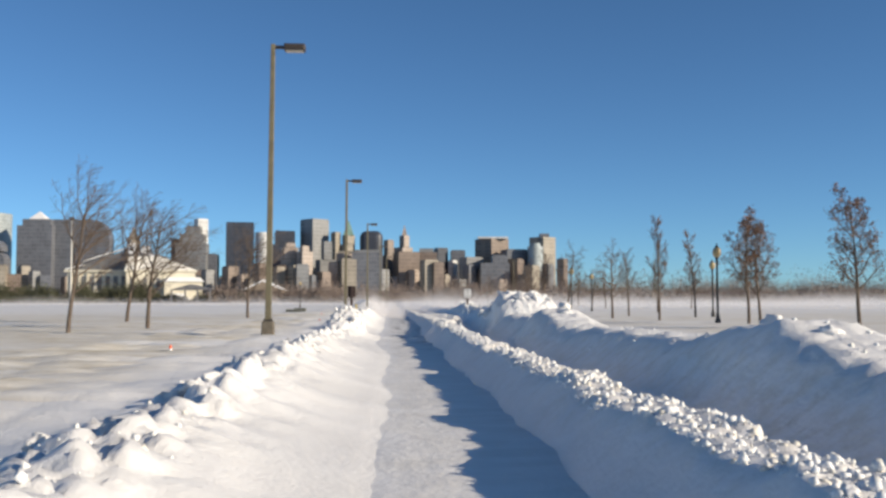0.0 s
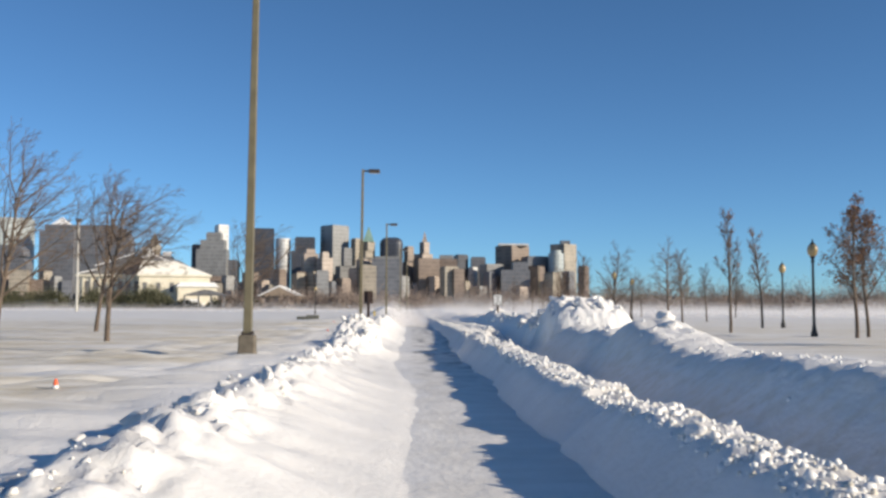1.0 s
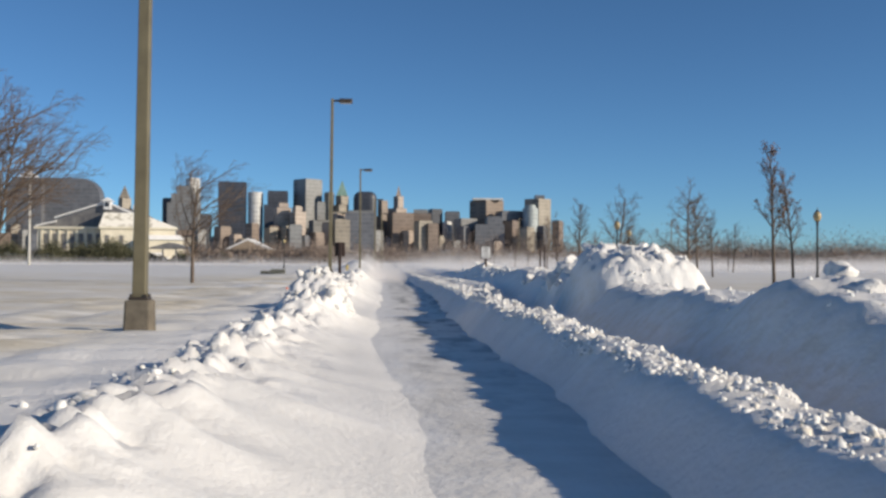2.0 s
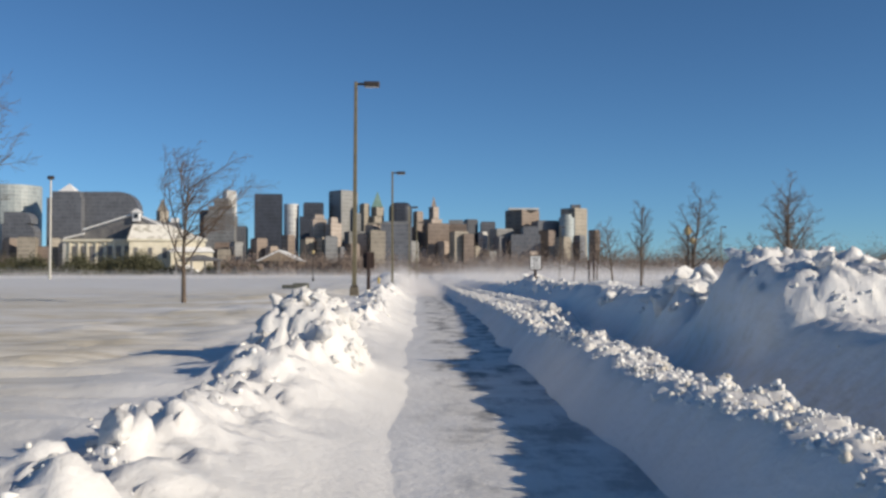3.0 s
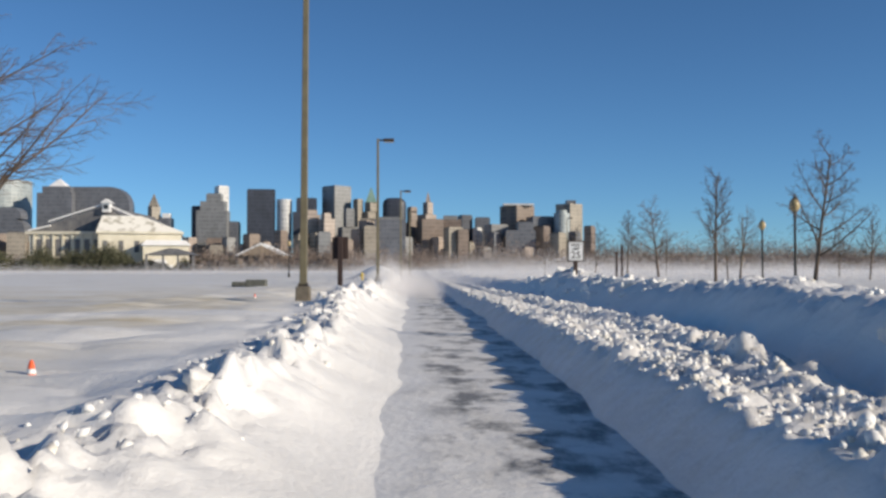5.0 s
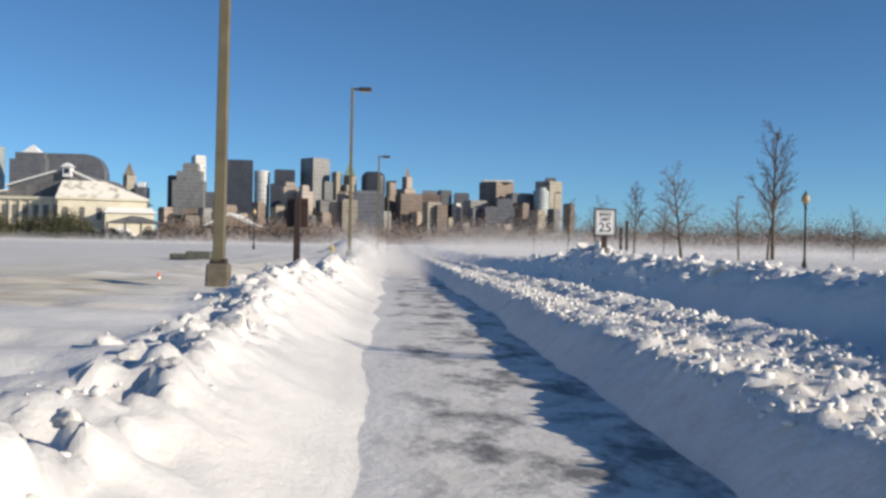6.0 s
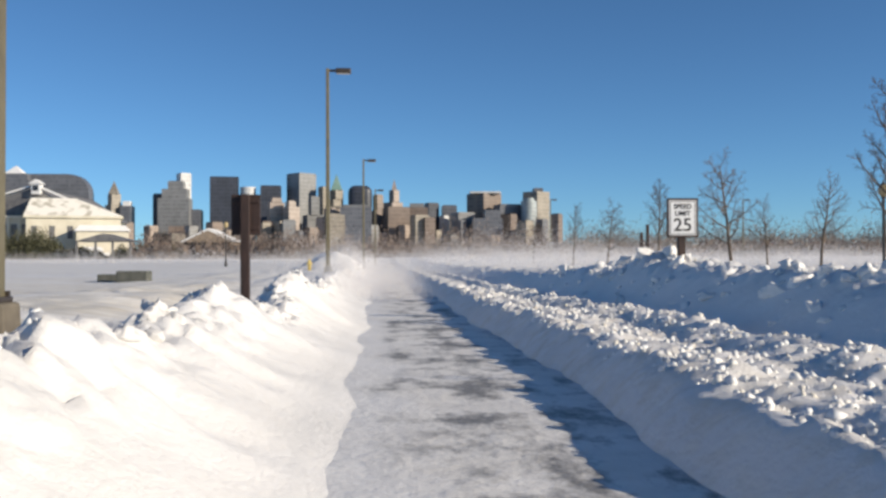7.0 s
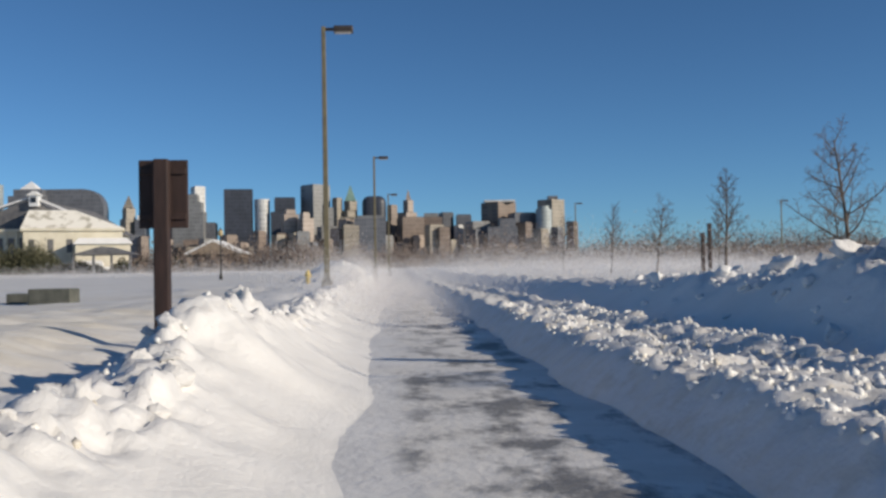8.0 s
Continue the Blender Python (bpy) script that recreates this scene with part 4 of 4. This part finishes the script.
def tower(label, look_, tiers, turn=0.0, depth=35.0, near=0.0, spire=None, cap=None, rounded=False):
    """tiers: (x0, x1, top) from the ground up."""
    p = thing("skyscraper", label, "skyscraper", (0, 0, 0), "skyline towers")
    z = -5.0
    for n, (x0, x1, top) in enumerate(tiers):
        bm = prism(x0, x1, FAR - near, depth, z, top, turn)
        if rounded == "drum":
            bm = lathe([((x1 - x0) / 2, z), ((x1 - x0) / 2, top)], 28, (x0 + x1) / 2, FAR - near + (x1 - x0) / 2)
        elif rounded == "shoulder":
            e = [e for e in bm.edges if all(v.co.z > top - 0.1 and v.co.x > (x0 + x1) / 2 for v in e.verts)]
            bmesh.ops.bevel(bm, geom=e, offset=(x1 - x0) * 0.33, segments=5, profile=0.5, affect="EDGES")
        elif rounded:
            e = [e for e in bm.edges if all(v.co.z > top - 0.1 for v in e.verts)] + [e for e in bm.edges if abs(e.verts[0].co.z - e.verts[1].co.z) > 5]
            bmesh.ops.bevel(bm, geom=e, offset=(x1 - x0) * 0.3, segments=4, profile=0.5, affect="EDGES")
        part("body" if n == 0 else "setback", bm, F[look_], p)
        z = top
    x0, x1, top = tiers[-1]
    mid = (x0 + x1) / 2
    if spire:
        w, tip, mat = spire
        bm = prism(mid - w / 2, mid + w / 2, FAR - near + 3, w, top, tip, 0, 0.05)
        part("spire", bm, mat, p, "pointed spire")
    if cap:
        c0, c1, ctop, mat = cap
        part("penthouse", prism(c0, c1, FAR - near + 6, 20, top, ctop), mat, p)
    elif not rounded and not spire:
        part("parapet", prism(x0 + 1.5, x1 - 1.5, FAR - near + 2, max(depth - 4, 5), top, top + 2.2, turn), F[look_], p)
    return p


tower("round pale glass tower with a sunlit edge", "glass", [(-918, -803, 195)], rounded="drum")
tower("low dark block with a rounded top", "slate", [(-833, -768, 110), (-829, -775, 133)], rounded="shoulder", near=60)
tower("grey office tower with a pyramid top", "slate", [(-760, -690, 165), (-749, -693, 178)], spire=(35, 195, snow_mat), near=20)
tower("broad dark office block with rounded shoulders", "slate", [(-702, -580, 179)], rounded="shoulder")
tower("slender tan tower with a pointed crown", "tan", [(-554, -514, 118), (-547, -520, 139)], spire=(19, 165, F["tan"]), turn=40)
tower("small dark tower with a pale cap", "slate", [(-519, -498, 115)], cap=(-515, -501, 125, snow_mat))
tower("slim dark slab tower across the water", "navy", [(-454, -432, 138)])
tower("grey stepped tower with two setbacks", "grey", [(-440, -378, 129), (-432, -383, 148), (-420, -390, 162)], near=20)
tower("white sunlit tower with a flat top", "white", [(-411, -380, 180)], turn=35)
tower("small dark office block across the water", "slate", [(-385, -360, 106)])
tower("big square navy glass tower", "navy", [(-349, -284, 173)], turn=8)
tower("pale curved tower in the sun", "white", [(-282, -251, 154)], rounded="drum")
tower("dark stepped glass tower", "navy", [(-254, -197, 128), (-245, -198, 155)], turn=8)
tower("tall tower with a dark face and a sunlit grey face", "grey", [(-190, -129, 181)], turn=42)
tower("pink stone block with gabled top", "pink", [(-216, -180, 115), (-209, -185, 122)], near=120, turn=20)
tower("pink stone block with small turrets", "pink", [(-183, -150, 106), (-177, -157, 115)], near=140, turn=35)
tower("grey stone block with a stepped top", "grey", [(-153, -106, 94), (-139, -117, 129)], near=60, turn=20)
tower("slim sunlit stone tower without setbacks", "tan", [(-124, -103, 153)], turn=45)
tower("stone tower with a green copper spire", "tan", [(-108, -73, 129), (-100, -73, 148)], spire=(23, 180, copper_mat), turn=40)
tower("cream stone tower with a flat cap", "pink", [(-106, -72, 104)], near=120, turn=45, cap=(-103, -74, 108, F["tan"]))
tower("dark tower with a domed top", "navy", [(-63, -14, 158)], rounded=True)
tower("blue-grey office block with a low cap", "slate", [(-73, -14, 104)], near=150, cap=(-68, -19, 109, F["grey"]))
tower("slim brown tower with a setback", "brown", [(-19, 16, 104), (-12, 9, 134)], near=40, turn=35)
tower("slender pink tower with a pinnacle", "pink", [(9, 49, 123), (21, 42, 148)], spire=(11, 170, F["pink"]), turn=40)
tower("brown stone block on the far shore", "brown", [(7, 61, 106)], near=100, turn=15)
tower("long brown office block", "brown", [(54, 96, 108)], near=80, cap=(61, 89, 116, F["grey"]))
tower("tan office block on the far shore", "tan", [(59, 96, 87)], near=160, turn=20)
tower("dark block with a slanted glass face", "navy", [(94, 124, 120)], turn=20)
tower("pale slab in the sun", "white", [(122, 141, 92)], near=40, turn=40)
tower("small dark slab on a pale block", "slate", [(124, 188, 94), (130, 160, 115)])
tower("low grey block with a pale tower", "grey", [(143, 190, 96)], near=90, turn=20)
tower("broad brown tower with a pale top band", "brown", [(184, 256, 142)], turn=38, cap=(188, 252, 146, F["white"]))
tower("dark block with small stepped roof", "slate", [(181, 239, 85), (205, 235, 99)], near=120)
tower("dark office block across the water", "slate", [(235, 289, 115)], near=40, turn=12)
tower("pale round tower with a small dome", "glass", [(286, 318, 122), (291, 312, 128)], rounded="drum", near=60)
tower("tan tower with a dark side", "tan", [(301, 357, 146)], turn=40, cap=(321, 340, 153, F["slate"]))

rng = random.Random(12)
LOW = ("brown", "tan", "grey", "slate", "brown", "pink", "tan")
for k in range(26):
    x = -225 + 22 * k + rng.uniform(-6, 6)
    w, top = rng.uniform(18, 34), rng.uniform(48, 92)
    tower("low " + LOW[k % 7] + " block of the waterfront across the water", LOW[k % 7], [(round(x), round(x + w), round(top))], turn=rng.choice((12, 42, 50)), near=rng.uniform(90, 190))
for k in range(30):
    x = -900 + 23 * k + rng.uniform(-7, 7)
    w, top = rng.uniform(20, 40), rng.uniform(44, 84)
    tower("low " + LOW[k % 7] + " block of the waterfront across the water", LOW[k % 7], [(round(x), round(x + w), round(top))], turn=rng.choice((12, 42, 50)), near=rng.uniform(60, 190))


# ---- thrown-up chunks of snow ----
def chunk_mesh(seed):
    """A broken lump of packed snow with flat faces, blunt edges and a crumbly skin."""
    rng = random.Random(seed)
    bm = bmesh.new()
    bmesh.ops.create_icosphere(bm, subdivisions=3, radius=1.0)
    cuts = [(Vector((rng.gauss(0, 1), rng.gauss(0, 1), rng.gauss(0, 1))).normalized(), rng.uniform(0.35, 0.7)) for _ in range(8)]
    off = Vector((seed * 3.7, seed * 1.3, 0))
    long = rng.uniform(0.7, 1.35)
    for v in bm.verts:
        for n, d in cuts:
            over = v.co.dot(n) - d
            if over > 0:
                v.co -= n * over * 0.8
        v.co *= 1 + 0.4 * noise.noise(v.co * 1.6 + off) + 0.3 * noise.noise(v.co * 3.6 + off) + 0.14 * noise.noise(v.co * 8 + off)
        v.co.x *= long
        v.co.z *= 0.8
    me = bpy.data.meshes.new("snow_chunk")
    bm.to_mesh(me)
    bm.free()
    me.materials.append(snow_mat)
    me.shade_smooth()
    return me


CHUNKS = [chunk_mesh(k) for k in range(8)]


def spot(rng, zone, y):
    """A place on one of the banks, at a distance y along the road."""
    if zone == "left":
        return float(np.interp(y, *LEFT_X)) + rng.gauss(-0.25, 0.22)
    if zone == "outer":
        return float(np.interp(y, *LEFT_X)) - abs(rng.gauss(0.25, 0.3))
    if zone == "ridge":
        return rng.uniform(float(np.interp(y, *FOOT_R)) + 0.42, float(np.interp(y, *RIDGE_OUT)) + 0.12)
    return float(np.interp(y, *BANK_X)) + rng.gauss(0.35, 0.3)


def settle(rng, x, y, r, sink):
    return Matrix.LocRotScale((x, y, ground_at(x, y) + r * (0.55 - sink)), Euler((rng.uniform(-0.6, 0.6), rng.uniform(-0.6, 0.6), rng.uniform(0, 6.28))),
                              (r * rng.uniform(0.8, 1.3), r * rng.uniform(0.8, 1.3), r * rng.uniform(0.8, 1.1)))


RUBBLE = ([], [])


def rubble(rng, x, y, r, sink=0.55):
    """A lump like the chunks, joined with the other small ones."""
    me, m, k = CHUNKS[rng.randrange(8)], settle(rng, x, y, r, sink), len(RUBBLE[0])
    RUBBLE[0].extend(m @ v.co for v in me.vertices)
    RUBBLE[1].extend([k + v for v in p.vertices] for p in me.polygons)


def chunk(rng, x, y, r):
    ob = new("snow_chunk", CHUNKS[rng.randrange(8)])
    ob.matrix_basis = settle(rng, x, y, r, 0.55)
    tagged(ob, "broken white chunk of packed snow on a ploughed bank", "snow chunk", "snow chunks on the banks")


rng = random.Random(77)
for zone, y0, y1, count, small, large in (("left", 3, 31, 26, 0.06, 0.16), ("left", 37, 80, 34, 0.06, 0.17), ("outer", 22, 66, 30, 0.05, 0.15),
                                          ("ridge", 3, 45, 22, 0.04, 0.085), ("ridge", 45, 80, 18, 0.04, 0.1), ("bank", 8, 38, 7, 0.08, 0.16), ("bank", 43, 85, 30, 0.06, 0.2)):
    for _ in range(count):
        y = rng.uniform(y0, y1)
        lay = chunk if zone in ("left", "outer") else rubble
        lay(rng, spot(rng, zone, y), y, small + (large - small) * rng.random() ** 2)
for _ in range(110):  # the big heap beside the lane
    chunk(rng, rng.uniform(-2.15, -0.88), rng.uniform(33.2, 36.1), 0.05 + 0.11 * rng.random() ** 2)
for _ in range(34):  # the tall mound on the far bank
    rubble(rng, rng.uniform(4.0, 6.0), rng.uniform(33.5, 36.6), rng.uniform(0.06, 0.16))
for _ in range(26):  # the broken pile behind it
    chunk(rng, rng.uniform(4.1, 5.3), rng.uniform(38.6, 41.2), rng.uniform(0.12, 0.28))
for _ in range(95):  # lumps along the top of the far bank by the speed sign
    y = rng.uniform(60, 88)
    rubble(rng, float(np.interp(y, *BANK_X)) + rng.gauss(0.0, 0.3), y, 0.06 + 0.15 * rng.random() ** 2, 0.45)
for _ in range(70):  # and down its inner face
    y = rng.uniform(58, 86)
    rubble(rng, float(np.interp(y, *BANK_X)) - rng.uniform(0.3, 1.5), y, 0.05 + 0.11 * rng.random() ** 2, 0.5)

for px, py, r in ((5.8, 75.5, 0.28), (6.0, 76.3, 0.3), (6.2, 75.0, 0.24), (6.1, 78.2, 0.26), (5.0, 42.0, 0.2), (4.75, 39.8, 0.2), (4.8, 47.0, 0.22), (4.95, 41.3, 0.2)):
    chunk(rng, px, py, r)  # large broken slabs on the far bank

for px, py, r in ((-1.95, 8.7, 0.2), (-1.76, 15.4, 0.24), (-2.02, 15.3, 0.22), (-2.2, 14.0, 0.12), (2.05, 19.8, 0.12), (4.55, 24.6, 0.2), (4.7, 25.4, 0.22), (4.6, 46.4, 0.24), (4.5, 46.9, 0.2), (4.5, 11.0, 0.2)):
    chunk(rng, px, py, r)  # single blocks that stand out along the banks
for _ in range(60):  # jagged crest of the bank before the park sign
    y = rng.uniform(55, 77)
    chunk(rng, float(np.interp(y, *LEFT_X)) + rng.gauss(-0.08, 0.14), y, 0.06 + 0.13 * rng.random() ** 1.5)

broken = raw("snow_rubble", *RUBBLE, snow_mat, smooth=True)
tagged(broken, "broken lumps of snow along the ridge and far bank", "snow", kind="stuff")

verts, faces = [], []
shapes = []
for k in range(5):
    bm = bmesh.new()
    bmesh.ops.create_uvsphere(bm, u_segments=4, v_segments=3, radius=1.0)
    for v in bm.verts:
        v.co *= 1 + 0.6 * noise.noise(v.co * 1.5 + Vector((k * 5.1, 0, 0)))
    shapes.append(([v.co.copy() for v in bm.verts], [[v.index for v in f.verts] for f in bm.faces]))
    bm.free()
places = []
for zone, count in (("left", 1600), ("outer", 350), ("ridge", 14000), ("bank", 1400)):
    for _ in range(count):
        y = rng.uniform(2, 84)
        places.append((spot(rng, zone, y), y))
floors = height([p[0] for p in places], [p[1] for p in places])
for (x, y), z in zip(places, floors):
    r = 0.008 + (0.03 if y < 36 else 0.038) * rng.random() ** 2.5
    m = Matrix.LocRotScale((x, y, z - 0.05 * r), Euler((rng.uniform(0, 6), rng.uniform(0, 6), rng.uniform(0, 6))), (r * rng.uniform(0.7, 1.4), r * rng.uniform(0.7, 1.4), r))
    vs, fs = shapes[rng.randrange(5)]
    k = len(verts)
    verts.extend(m @ v for v in vs)
    faces.extend([k + a for a in f] for f in fs)
crumb_mat = material("gritty_snow", (0.78, 0.78, 0.77), 0.7)  # some crumbs carry sand from the road edge
ct, cb = nodes(crumb_mat)
each = ct.nodes.new("ShaderNodeNewGeometry")
ct.links.new(ramp(ct, each.outputs["Random Per Island"], [(0.6, (0.78, 0.78, 0.77)), (0.85, (0.76, 0.74, 0.69)), (1.0, (0.64, 0.59, 0.5))]), cb.inputs["Base Color"])
crumbs = raw("snow_crumbs", verts, faces, crumb_mat, smooth=True)
tagged(crumbs, "small white crumbs of broken snow along the banks", "snow", kind="stuff")


# ---- snow dust drifting low over the far field ----
dust = np.random.default_rng(3)


def drift(count, x0, x1, y0, y1, tall, size):
    y = dust.uniform(y0, y1, count)
    x = dust.uniform(x0, x1, count)
    gust = 0.5 + vnoise(x / 11, y / 16, 41) + 0.5 * vnoise(x / 4, y / 7, 42)
    keep = dust.random(count) < np.clip(gust * 1.3, 0.05, 1)
    x, y = x[keep], y[keep]
    z = base_height(x, y) + np.minimum(dust.exponential(tall, len(x)), dust.uniform(0.4, 2.4, len(x)) * tall) * (0.6 + 0.8 * np.clip(gust[keep], 0, 1))
    c = np.stack([x, y, z], -1)
    return np.stack([c + size * dust.normal(0, 0.6, c.shape) for _ in range(3)], 1).reshape(-1, 3)


flakes = np.concatenate([drift(110000, -75, 16, 150, 202, 0.6, 0.06), drift(210000, 16, 150, 140, 212, 0.75, 0.08), drift(220000, 9, 70, 100, 150, 0.8, 0.042), drift(200000, -5, 9, 94, 165, 0.8, 0.028), drift(430000, -2.0, 1.5, 82, 116, 0.6, 0.013)])
flake_mat = material("snow_flakes", (0.92, 0.88, 0.86), 0.8)
ft, fb = nodes(flake_mat)
glow, clear, half, thin = (ft.nodes.new("ShaderNode" + k) for k in ("BsdfTranslucent", "BsdfTransparent", "MixShader", "MixShader"))
glow.inputs["Color"].default_value = (0.93, 0.90, 0.88, 1)
half.inputs[0].default_value, thin.inputs[0].default_value = 0.5, 0.4
for a, c in ((fb.outputs[0], half.inputs[1]), (glow.outputs[0], half.inputs[2]), (half.outputs[0], thin.inputs[1]), (clear.outputs[0], thin.inputs[2]), (thin.outputs[0], ft.nodes["Material Output"].inputs["Surface"])):
    ft.links.new(a, c)
me = bpy.data.meshes.new("blowing_snow")
me.vertices.add(len(flakes))
me.vertices.foreach_set("co", flakes.ravel())
me.loops.add(len(flakes))
me.loops.foreach_set("vertex_index", np.arange(len(flakes), dtype=np.int32))
me.polygons.add(len(flakes) // 3)
me.polygons.foreach_set("loop_start", np.arange(0, len(flakes), 3, dtype=np.int32))
me.update()
me.materials.append(flake_mat)
tagged(new("blowing_snow", me), "fine snow blowing low over the far field", "blowing snow", kind="stuff")
